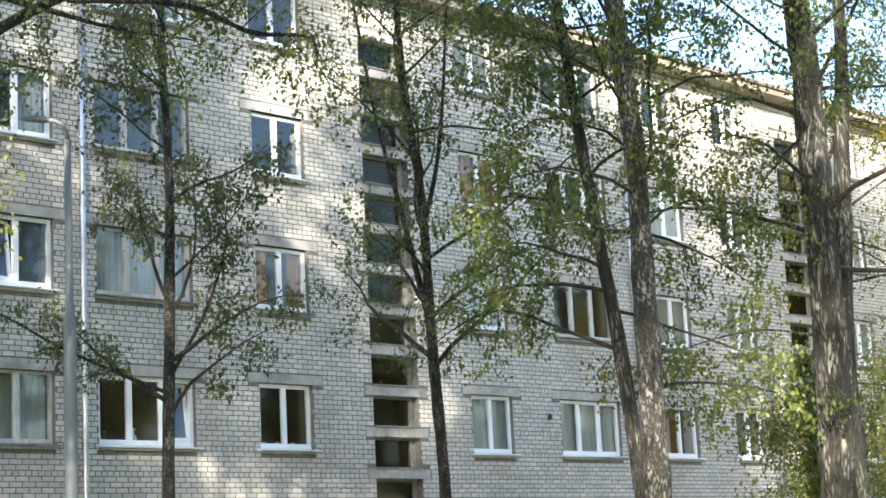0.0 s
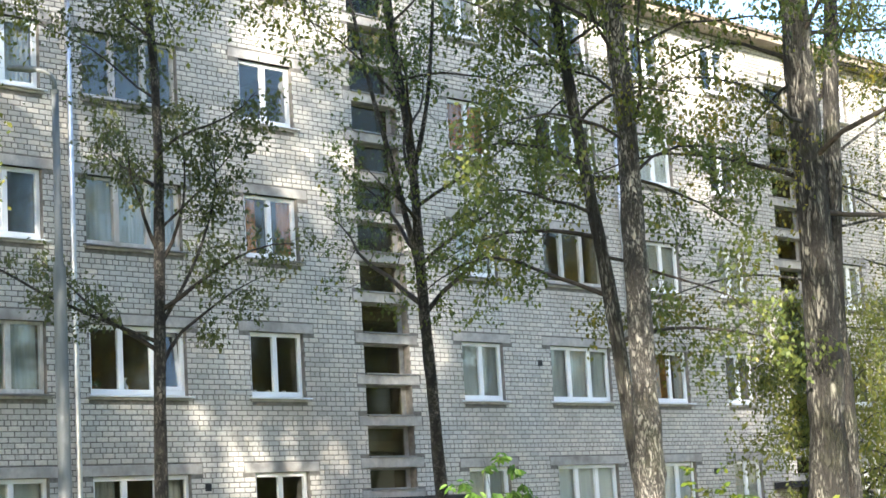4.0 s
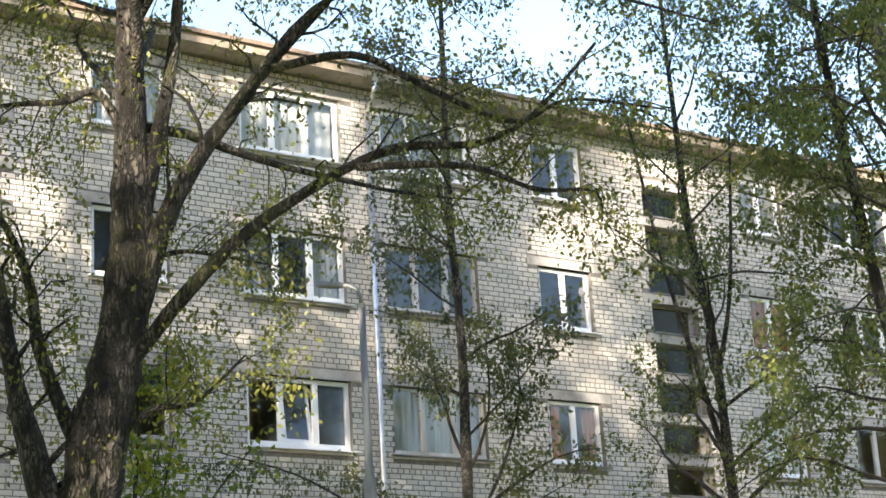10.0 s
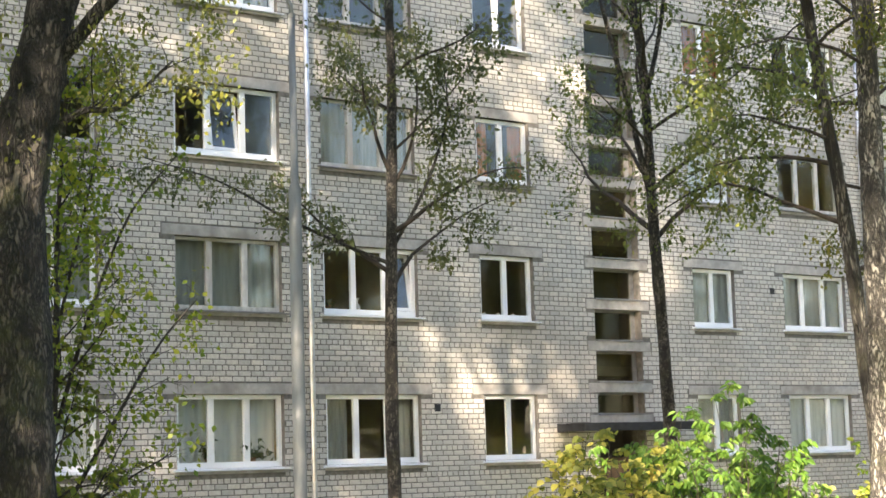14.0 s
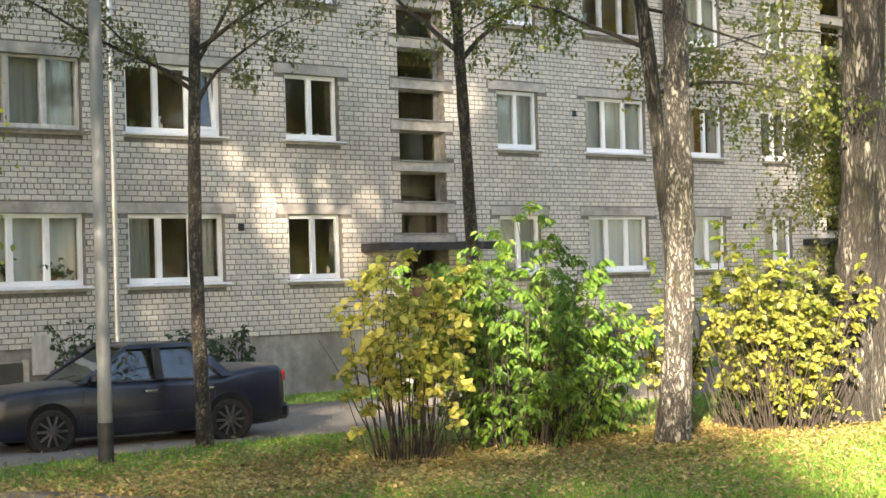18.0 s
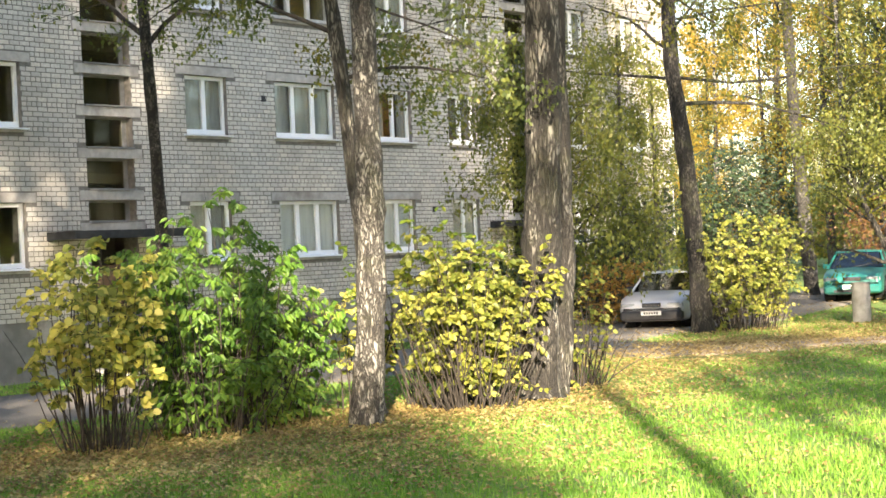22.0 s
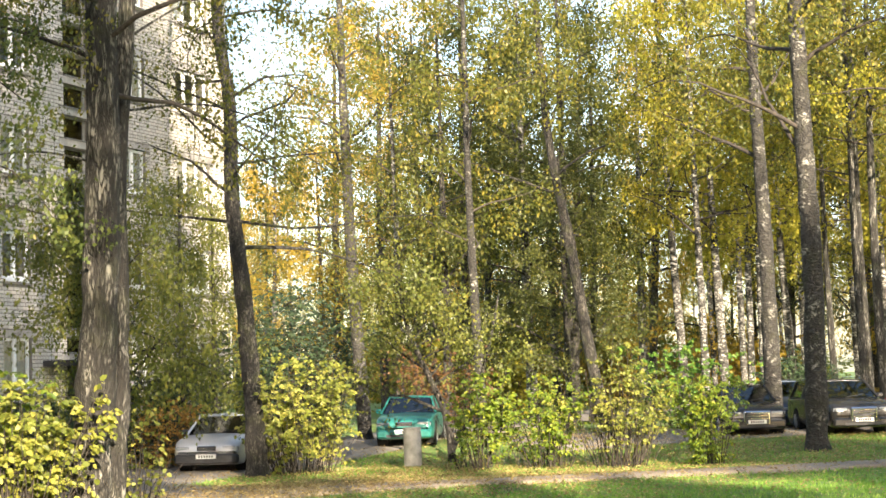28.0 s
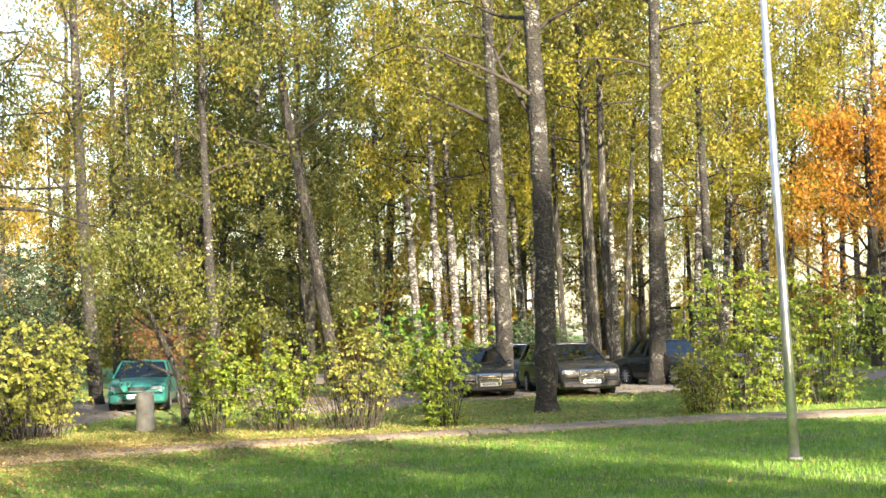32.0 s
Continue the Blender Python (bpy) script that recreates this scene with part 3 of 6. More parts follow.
def drainpipe(x, top, bottom):
    dp = thing("drainpipe", "shiny galvanised drainpipe on the brick facade", "drainpipe", group="drainpipes on the facade")
    y = -0.13
    part("pipe", tube([(x, y, z) for z in (bottom, bottom + 0.3, (top + bottom) / 2, top - 0.7)], [0.052] * 4, 12), galv_m, dp, smooth=True)
    part("neck", tube([(x, y, top - 0.7), (x, y - 0.02, top - 0.62), (x, y - 0.3, top - 0.22), (x, -0.5, top)], [0.052, 0.052, 0.052, 0.052], 12), galv_m, dp, smooth=True)
    part("funnel", tube([(x, -0.5, top - 0.02), (x, -0.5, top + 0.12)], [0.055, 0.12], 12), galv_m, dp)
    part("spout", tube([(x, y, bottom + 0.02), (x, y - 0.05, bottom - 0.08), (x, y - 0.2, bottom - 0.2)], [0.054] * 3, 10), galv_m, dp, smooth=True)
    z = bottom + 0.5
    while z < top - 0.8:
        part("collar", tube([(x, y, z - 0.02), (x, y, z + 0.02)], [0.061, 0.061], 12), galv_m, dp)
        part("bracket", box(x - 0.012, x + 0.012, -0.09, 0.012, z - 0.012, z + 0.012), galv_m, dp)
        z += 1.4
    return dp


for x in (18.12, 34.2, 50.32):
    drainpipe(x, TOP - 0.02, 0.45)

# ---- trees and shrubs ----
def tube_into(V, F, pts, radii, sides):
    """Adds a tube to lists of vertices and faces."""
    pts = [Vector(p) for p in pts]
    u = None
    base = len(V)
    for i, p in enumerate(pts):
        d = pts[min(i + 1, len(pts) - 1)] - pts[max(i - 1, 0)]
        d = d.normalized() if d.length > 1e-6 else Vector((0, 0, 1))
        u = d.orthogonal().normalized() if u is None else (u - d * u.dot(d)).normalized()
        w = d.cross(u)
        for k in range(sides):
            a = math.tau * k / sides
            V.append(p + (u * math.cos(a) + w * math.sin(a)) * radii[i])
    for i in range(len(pts) - 1):
        for k in range(sides):
            a, b = base + i * sides + k, base + i * sides + (k + 1) % sides
            F.append((a, b, b + sides, a + sides))
    F.append(tuple(base + (len(pts) - 1) * sides + k for k in range(sides)))


def leaves_mesh(name, centres, size, material, rng, hang=0.7, width=0.6, spread=0.35, full=False, ways=None):
    """Folded pointed leaves, tips mostly hanging, at the given places; full: rounder blades in two halves along the midrib."""
    c = np.asarray(centres, float)
    n = len(c)
    if ways is None:
        tip = rng.normal(size=(n, 3))
        flat = rng.normal(size=(n, 3))
    else:                                        # pointing outwards from the twig, upper side mostly to the light
        tip = np.asarray(ways, float) * 1.3 + rng.normal(size=(n, 3)) * 0.45
        flat = rng.normal(size=(n, 3)) * 0.6 + np.array((-0.5, -0.4, 0.9))
    tip[:, 2] -= hang * 2.0
    tip /= np.linalg.norm(tip, axis=1)[:, None]
    side = np.cross(tip, flat)
    side /= np.linalg.norm(side, axis=1)[:, None]
    up = np.cross(side, tip)
    L = (size * rng.uniform(1 - spread, 1 + spread, n))[:, None]
    W = L * width * 0.5
    fold = L * rng.uniform(0.05, 0.22, n)[:, None]
    if full:
        v = np.stack([c, c + tip * L * 0.22 + side * W * 0.85 + up * fold, c + tip * L * 0.62 + side * W * 0.9 + up * fold, c + tip * L,
                      c + tip * L * 0.62 - side * W * 0.9 + up * fold, c + tip * L * 0.22 - side * W * 0.85 + up * fold], 1).reshape(-1, 3)
        me = bpy.data.meshes.new(name)
        idx = (np.arange(n)[:, None] * 6 + np.array([0, 1, 2, 3, 0, 3, 4, 5])).ravel().astype(np.int32)
        me.vertices.add(6 * n)
        me.vertices.foreach_set("co", v.ravel())
        me.loops.add(8 * n)
        me.loops.foreach_set("vertex_index", idx)
        me.polygons.add(2 * n)
        me.polygons.foreach_set("loop_start", np.arange(0, 8 * n, 4, dtype=np.int32))
        me.polygons.foreach_set("loop_total", np.full(2 * n, 4, dtype=np.int32))
        me.update(calc_edges=True)
        me.materials.append(material)
        return me
    v = np.stack([c, c + tip * L * 0.45 + side * W + up * fold, c + tip * L, c + tip * L * 0.45 - side * W + up * fold], 1).reshape(-1, 3)
    me = bpy.data.meshes.new(name)
    me.vertices.add(4 * n)
    me.vertices.foreach_set("co", v.ravel())
    me.loops.add(4 * n)
    me.loops.foreach_set("vertex_index", np.arange(4 * n, dtype=np.int32))
    me.polygons.add(n)
    me.polygons.foreach_set("loop_start", np.arange(0, 4 * n, 4, dtype=np.int32))
    me.polygons.foreach_set("loop_total", np.full(n, 4, dtype=np.int32))
    me.update(calc_edges=True)
    me.materials.append(material)
    return me


def smooth_path(ctrl, n):
    """n points along a soft curve through the control points."""
    P = [Vector(p) for p in ctrl]
    if len(P) == 2:
        return [P[0].lerp(P[1], i / (n - 1)) for i in range(n)]
    out = []
    for i in range(n):
        s = i / (n - 1) * (len(P) - 1)
        k = min(int(s), len(P) - 2)
        f = s - k
        p0, p1, p2, p3 = P[max(k - 1, 0)], P[k], P[k + 1], P[min(k + 2, len(P) - 1)]
        out.append(0.5 * ((2 * p1) + (p2 - p0) * f + (2 * p0 - 5 * p1 + 4 * p2 - p3) * f * f + (3 * p1 - p0 - 3 * p2 + p3) * f ** 3))
    return out


def wander(rnd, start, way, length, n, bend, droop):
    """A branch that wanders and sags towards its end."""
    pts, d, step = [Vector(start)], Vector(way).normalized(), length / n
    for i in range(n):
        d = (d + Vector((rnd.gauss(0, bend), rnd.gauss(0, bend), rnd.gauss(0, bend) - droop * (i + 1) / n))).normalized()
        pts.append(pts[-1] + d * step)
    return pts


def ramify(rnd, V, F, leafspots, pts, r, twigs, twig_len, droop, per_twig, scatter, levels=2, sides=4, crook=0.16):
    """Twigs along a branch, finer twigs on them, and places for leaves."""
    n = len(pts) - 1
    for t in range(twigs):
        s = (0.22 + 0.78 * (t + rnd.random()) / twigs) * n
        k = min(int(s), n - 1)
        p = pts[k].lerp(pts[k + 1], s - k)
        ax = (pts[k + 1] - pts[k]).normalized()
        side = ax.cross(Vector((rnd.gauss(0, 1), rnd.gauss(0, 1), rnd.gauss(0, 1)))).normalized()
        way = ax * rnd.uniform(0.4, 1.0) + side * rnd.uniform(0.6, 1.1)
        ln = twig_len * rnd.uniform(0.55, 1.25) * (1.15 - 0.5 * s / n)
        tw = wander(rnd, p, way, ln, 4, crook, droop)
        tr = max(r * 0.38 * (1 - 0.5 * s / n), 0.004)
        tube_into(V, F, tw, [tr, tr * 0.8, tr * 0.6, tr * 0.45, tr * 0.25], sides if levels > 1 else 3)
        if levels > 1:
            ramify(rnd, V, F, leafspots, tw, tr, 4, twig_len * 0.55, droop * 1.3, per_twig, scatter, levels - 1, 3, crook)
        for q in range(per_twig):
            f = rnd.uniform(0.2, 1.05) * 4
            k2 = min(int(f), 3)
            c = tw[k2].lerp(tw[k2 + 1], f - k2)
            leafspots.append((c.x + rnd.gauss(0, scatter), c.y + rnd.gauss(0, scatter), c.z + rnd.gauss(0, scatter) - scatter * 0.5))


def gnarl(V, sides, axis, seed):
    """Bark ridges, knots and swellings on the rings of a trunk."""
    out = []
    for i, v in enumerate(V):
        c = axis[i // sides]
        d = v - c
        r = d.length
        q = Vector((v.x * 4 / max(r * 6, 0.25), v.y * 4 / max(r * 6, 0.25), v.z * 2.2 + seed * 7))
        out.append(c + d * (1 + 0.16 * noise.noise(q) + 0.10 * noise.noise(q * 3.1)))
    return out


def tree(name, label, category, path, r0, bark_mat, leaf_mat, crown_from, limbs, limb_len, rise=35, droop=0.1, twigs=5, per_twig=10, twig_len=0.9, leaf=0.055,
         scatter=0.08, seed=1, group="", top_r=0.02, limb_list=(), stems=(), flare=1.35, bend=0.12, width=0.6, limb_r=0.38, hang=0.7, taper=0.75, thin_leaves=1.0, crook=0.16):
    """A tree at the first point of its path: tapered trunk, limbs, twigs and single leaves. limb_list: limbs of known course, as (points, radius)."""
    rnd, rng = random.Random(seed), np.random.default_rng(seed)
    base = Vector(path[0])
    ob = thing(name, label, category, (base.x, base.y, base.z - 0.06), group=group)
    local = [Vector(p) - base for p in path]
    n = 48
    tp = smooth_path(local, n)
    H = tp[-1].z
    rad = [max(top_r, r0 * (1 - taper * (p.z / H) ** 1.15) * (1 + (flare - 1) * math.exp(-p.z / 0.25))) * rnd.uniform(0.95, 1.05) for p in tp]
    V, F = [], []
    tube_into(V, F, tp, rad, 18)
    V = gnarl(V, 18, tp, seed)
    me = mesh_of("trunk", V, F, bark_mat, True)
    under("trunk", me, ob)
    V, F, spots = [], [], []
    for pts, r in stems:
        lp = smooth_path([Vector(p) - base for p in pts], 36)
        SV, SF = [], []
        tube_into(SV, SF, lp, [r * (1 - 0.7 * i / 35) for i in range(36)], 14)
        SV = gnarl(SV, 14, lp, seed + 3)
        under("stem", mesh_of("stem", SV, SF, bark_mat, True), ob)
    for pts, r in limb_list:
        lp = smooth_path([Vector(p) - base for p in pts], 22)
        SV, SF = [], []
        tube_into(SV, SF, lp, [r * (1 - 0.78 * i / 21) for i in range(22)], 10)
        SV = gnarl(SV, 10, lp, seed + 5)
        lp = lp[::3]
        under("limb", mesh_of("limb", SV, SF, bark_mat, True), ob)
        ramify(rnd, V, F, spots, lp, r * 0.7, twigs + 3, twig_len, droop, per_twig, scatter, crook=crook)
    for i in range(limbs):
        s = crown_from + (H - crown_from) * ((i + rnd.random()) / limbs) ** 0.9
        k = max(j for j in range(n) if tp[j].z <= s + 1e-6)
        k2 = min(k + 1, n - 1)
        f = 0 if k2 == k else (s - tp[k].z) / max(tp[k2].z - tp[k].z, 1e-6)
        p = tp[k].lerp(tp[k2], min(max(f, 0), 1))
        r = rad[k] * limb_r * rnd.uniform(0.7, 1.15)
        az = i * 2.399 + rnd.gauss(0, 0.5)
        el = radians(rise + rnd.gauss(0, 12))
        up = (s - crown_from) / max(H - crown_from, 0.1)
        ln = limb_len * (1.05 - 0.72 * up) * rnd.uniform(0.75, 1.2)
        lp = wander(rnd, p, (math.cos(az) * math.cos(el), math.sin(az) * math.cos(el), math.sin(el)), ln, 7, bend, droop)
        tube_into(V, F, lp, [max(r * (1 - 0.88 * q / 7), 0.006) for q in range(8)], 6)
        ramify(rnd, V, F, spots, lp, r * 0.6, twigs, twig_len, droop, per_twig, scatter, crook=crook)
    tagged(under("branchwork", mesh_of("branchwork", V, F, twig_m if bark_mat is not dark_bark_m else bark_mat, True), ob), kind="stuff")
    if thin_leaves < 1:
        spots = [q for q in spots if rnd.random() < thin_leaves]
    under("crown", leaves_mesh("crown", spots, leaf, leaf_mat, rng, hang, width), ob)
    return ob


def shrub(name, label, at, height, spread, leaf_mat, stems=26, leaves=2600, leaf=0.075, seed=1, bare=0.25, arch=0.25, group="shrubs in the lawn", width=0.62, lean=(0, 0), hang=0.35, shoots=0, bare_stems=0, cone=0.15):
    """A shrub of many thin stems from the ground; side twigs bear leaves in pairs. cone: how much lower it is towards its edge."""
    rnd, rng = random.Random(seed), np.random.default_rng(seed)
    ob = thing(name, label, "shrub", (at[0], at[1], lie(at[0], at[1]) - 0.07), group=group)
    V, F, spots, ways = [], [], [], []
    twigs = 8 if height < 4 else 15
    per = max(2, int(leaves / (stems * twigs)))
    for i in range(stems + shoots):
        az, out = rnd.uniform(0, math.tau), math.sqrt(rnd.random())
        lobe = 1 + 0.30 * math.sin(2 * az + seed) + 0.22 * math.sin(3 * az + 2.3 * seed)
        h = height * rnd.uniform(0.6, 1.04) * (1 - cone * out ** 1.5)
        reach = out * lobe * rnd.uniform(0.75, 1.15)
        if i >= stems:
            reach, h = reach * 0.4, height * rnd.uniform(1.02, 1.2)
        foot = Vector((math.cos(az) * spread * 0.42 * out, math.sin(az) * spread * 0.42 * out, 0))
        end = Vector((math.cos(az) * spread * reach + lean[0], math.sin(az) * spread * reach + lean[1], h))
        mid = foot.lerp(end, 0.5) + Vector((rnd.gauss(0, 0.09), rnd.gauss(0, 0.09), h * arch * 0.4))
        pts = smooth_path([foot, mid, end], 8)
        r = rnd.uniform(0.007, 0.017)
        tube_into(V, F, pts, [r * (1 - 0.8 * q / 7) for q in range(8)], 5)
        low = bare * rnd.uniform(0.6, 1.5)
        for t in range(twigs):
            s = min(low + (1 - low) * (t + rnd.random()) / twigs, 0.99) * 7
            k = min(int(s), 6)
            p = pts[k].lerp(pts[k + 1], s - k)
            a2 = az + rnd.gauss(0, 1.3)
            ln = spread * rnd.uniform(0.2, 0.55) * (0.3 if i >= stems else 1) * (1.1 - 0.6 * s / 7)
            tw = wander(rnd, p, (math.cos(a2), math.sin(a2), rnd.uniform(-0.05, 0.7)), ln, 3, 0.16, 0.25)
            tube_into(V, F, tw, [0.006, 0.005, 0.004, 0.002], 3)
            n = max(2, int(per * rnd.uniform(0.3, 1.7)))
            for q in range(n):
                f = min((0.15 + 0.85 * (q + rnd.random() * 0.6) / n) * 3, 2.99)
                k2 = int(f)
                c = tw[k2].lerp(tw[k2 + 1], f - k2)
                ax = (tw[k2 + 1] - tw[k2]).normalized()
                w = ax.cross(Vector((rnd.gauss(0, 0.3), rnd.gauss(0, 0.3), 1))).normalized() * (1 if q % 2 else -1) + ax * 0.6
                spots.append((c.x + rnd.gauss(0, 0.02), c.y + rnd.gauss(0, 0.02), max(c.z + rnd.gauss(0, 0.02), 0.1)))
                ways.append((w.x, w.y, w.z))
    for i in range(bare_stems):
        az, out = rnd.uniform(0, math.tau), math.sqrt(rnd.random())
        foot = Vector((math.cos(az) * spread * 0.6 * out, math.sin(az) * spread * 0.6 * out, 0))
        pts = wander(rnd, foot, (math.cos(az) * 0.35 * out + rnd.gauss(0, 0.15), math.sin(az) * 0.35 * out + rnd.gauss(0, 0.15), 1), height * rnd.uniform(0.25, 0.75), 5, 0.10, 0.0)
        tube_into(V, F, pts, [0.010, 0.009, 0.008, 0.006, 0.004, 0.002], 4)
    tagged(under("stemwork", mesh_of("stemwork", V, F, twig_m, True), ob), kind="stuff")
    under("foliage", leaves_mesh("foliage", spots, leaf, leaf_mat, rng, hang, width, full=leaf < 0.2, ways=ways), ob)
    return ob


# the old dark tree with spreading limbs
tree("maple_tree", "old dark-barked tree with thick spreading limbs, thinning leaves", "tree",
     [(7.50, -10.78, 0), (7.46, -10.75, 2.6), (7.43, -10.74, 4.7), (7.60, -10.81, 6.0), (7.80, -10.9, 7.0), (7.84, -10.93, 8.0), (7.84, -10.93, 9.4), (7.8, -10.9, 13.5)], 0.46, dark_bark_m, leaf_olive_m,
     8.8, 24, 4.6, 30, 0.08, 9, 16, 1.1, 0.065, 0.10, 3, limb_r=0.38, taper=0.97, flare=1.2, crook=0.3,
     stems=[([(7.84, -10.93, 7.3), (7.98, -10.99, 8.3), (8.14, -11.07, 9.1), (8.3, -11.12, 10.2), (8.5, -11.3, 13)], 0.13)],
     limb_list=[([(7.72, -10.9, 6.5), (7.95, -11.1, 7.4), (8.2, -11.32, 8.22), (8.7, -11.6, 9.1), (9.15, -11.85, 9.75), (9.8, -12.3, 10.6)], 0.15),
                ([(7.85, -10.98, 6.5), (8.22, -11.5, 7.12), (8.73, -11.85, 7.71), (9.4, -12.25, 8.22), (10.05, -12.68, 8.56), (10.73, -13.18, 8.55), (11.21, -13.56, 8.82), (11.8, -14.0, 9.6)], 0.085),
                ([(9.6, -12.6, 8.3), (10.21, -13.16, 8.25), (10.62, -13.47, 8.15), (11.02, -13.79, 7.9), (11.46, -14.17, 7.83), (11.5, -14.2, 7.5)], 0.045),
                ([(8.98, -12.0, 9.5), (9.69, -12.56, 9.59), (10.36, -13.02, 9.13), (11.0, -13.52, 8.73), (11.47, -13.91, 8.93), (12.19, -14.58, 8.71)], 0.05),
                ([(8.6, -11.6, 9.0), (9.4, -12.3, 10.2), (10.4, -13.1, 10.5), (11.6, -14.0, 10.2), (12.6, -15.0, 9.6)], 0.05),
                ([(7.9, -10.95, 7.5), (8.3, -11.15, 7.62), (8.62, -11.32, 7.57), (9.25, -11.68, 7.42)], 0.035),
                ([(7.38, -10.7, 3.8), (7.02, -10.56, 5.2), (6.78, -10.45, 6.2), (6.6, -10.4, 7.4)], 0.21),
                ([(7.38, -10.7, 5.5), (7.0, -10.54, 6.55), (6.9, -10.5, 7.28), (6.6, -10.4, 8.0), (6.0, -10.2, 8.8)], 0.085),
                ([(7.95, -10.97, 8.4), (7.5, -10.95, 9.3), (7.08, -10.91, 9.17), (6.56, -10.69, 9.12), (6.0, -10.4, 9.0)], 0.06),
                ([(7.62, -10.83, 5.6), (8.05, -11.0, 5.95), (8.4, -11.2, 6.0), (8.9, -11.4, 6.5)], 0.05)])
# slim trees before the facade
tree("rowan_tree", "slim young tree with a straight grey-brown trunk", "tree",
     [(14.70, -7.28, 0), (14.66, -7.25, 3.2), (14.74, -7.31, 7.2), (14.74, -7.31, 8.8), (14.70, -7.28, 10.5), (14.82, -7.36, 16.5)], 0.105, grey_bark_m, leaf_dull_m,
     4.4, 32, 2.6, 45, 0.03, 8, 12, 0.65, 0.075, 0.07, 11, limb_r=0.42, taper=0.85, bend=0.14, group="slim trees before the house",
     limb_list=[([(14.68, -7.27, 5.1), (14.2, -7.1, 5.3), (13.3, -6.8, 5.7), (12.4, -6.5, 6.2), (11.4, -6.2, 6.5)], 0.032), ([(14.7, -7.28, 5.3), (15.1, -7.6, 6.2), (15.35, -7.8, 7.2), (15.3, -7.8, 8.0)], 0.03)])
tree("rowan_tree", "slim young tree with a forking top and dense green leaves", "tree",
     [(20.0, -7.36, 0), (19.97, -7.36, 3.1), (19.89, -7.28, 6.2), (19.85, -7.24, 8.5), (19.69, -7.08, 11.0), (19.6, -7.0, 17.0)], 0.115, grey_bark_m, leaf_green_m,
     5.2, 32, 3.2, 38, 0.05, 8, 10, 0.85, 0.08, 0.08, 12, thin_leaves=0.9, limb_r=0.5, taper=0.85, group="slim trees before the house",
     stems=[([(19.89, -7.28, 6.3), (19.6, -7.1, 8.0), (19.2, -6.9, 10.0), (18.9, -6.6, 13.0)], 0.06), ([(19.86, -7.25, 8.0), (20.1, -7.5, 9.5), (20.3, -7.7, 12.5)], 0.05)])
tree("birch_tree", "slim leaning birch with a dark trunk", "tree",
     [(19.42, -11.9, 0), (19.40, -11.85, 2.2), (19.33, -11.75, 3.6), (19.24, -11.64, 5.4), (19.12, -11.5, 6.9), (18.98, -11.33, 8.9), (18.8, -11.1, 12.0), (18.7, -11, 15.0)], 0.13, birch_dark_m, leaf_cool_m,
     4.6, 28, 3.4, 20, 0.16, 8, 16, 0.95, 0.08, 0.085, 13, limb_r=0.36, group="birches in the lawn")
tree("birch_tree", "tall birch with patchy white bark, sunlit trunk", "tree",
     [(18.25, -12.65, 0), (18.34, -12.78, 2.0), (18.37, -12.8, 3.4), (18.38, -12.8, 5.6), (18.39, -12.82, 7.7), (18.35, -12.75, 9.0), (18.2, -12.6, 12), (18.1, -12.5, 17)], 0.20, birch_m, leaf_cool_m,
     6.4, 32, 4.2, 28, 0.2, 9, 18, 1.0, 0.08, 0.09, 14, limb_r=0.22, taper=0.7, flare=1.25, group="birches in the lawn")
tree("birch_tree", "large old birch with two stems and fissured bark", "tree",
     [(22.46, -12.70, 0), (22.5, -12.76, 1.8), (22.56, -12.84, 3.4), (22.6, -12.92, 5.5), (22.61, -12.92, 8.5), (22.59, -12.9, 10.4), (22.4, -12.8, 14), (22.3, -12.8, 19)], 0.30, birch_dark_m, leaf_birch_m,
     6.4, 40, 4.8, 26, 0.16, 9, 19, 1.15, 0.075, 0.10, 15, limb_r=0.17, taper=0.62, flare=1.2, group="birches in the lawn",
     stems=[([(23.0, -12.62, 0), (23.15, -12.7, 1.5), (23.21, -12.75, 2.8), (23.22, -12.78, 5.5), (23.34, -12.98, 8.6), (23.45, -13.1, 11), (23.6, -13.2, 17)], 0.23)],
     limb_list=[([(22.6, -12.92, 5.6), (21.8, -12.3, 5.75), (20.9, -11.7, 5.55), (20.0, -11.2, 5.1)], 0.022), ([(23.3, -12.9, 6.5), (24.6, -13.6, 6.7), (26.0, -14.2, 6.4), (27.4, -14.8, 5.7)], 0.022), ([(23.3, -12.9, 7.6), (24.4, -13.7, 8.4), (25.6, -14.5, 8.5)], 0.024)])
tree("linden_tree", "drooping olive-green tree close to the facade", "tree",
     [(27.4, -10.2, 0), (27.4, -10.2, 2.5), (27.35, -10.1, 4), (27.3, -10.0, 5.6)], 0.10, dark_bark_m, leaf_olive_m,
     1.9, 28, 2.5, 30, 0.24, 8, 12, 0.85, 0.08, 0.17, 16, hang=0.9, limb_r=0.4)
for x, h, sd in ((44.0, 8.2, 26), (45.9, 7.6, 27)):
    tree("linden_tree", "olive-green tree between the drive and the house wall", "tree", [(x, -1.95, 0), (x, -1.95, 3), (x + 0.1, -1.9, h)], 0.10, dark_bark_m, leaf_olive_m,
         1.8, 20, 1.8, 40, 0.15, 7, 8, 0.7, 0.09, 0.16, sd, limb_r=0.4, hang=0.9, group="trees by the house wall")
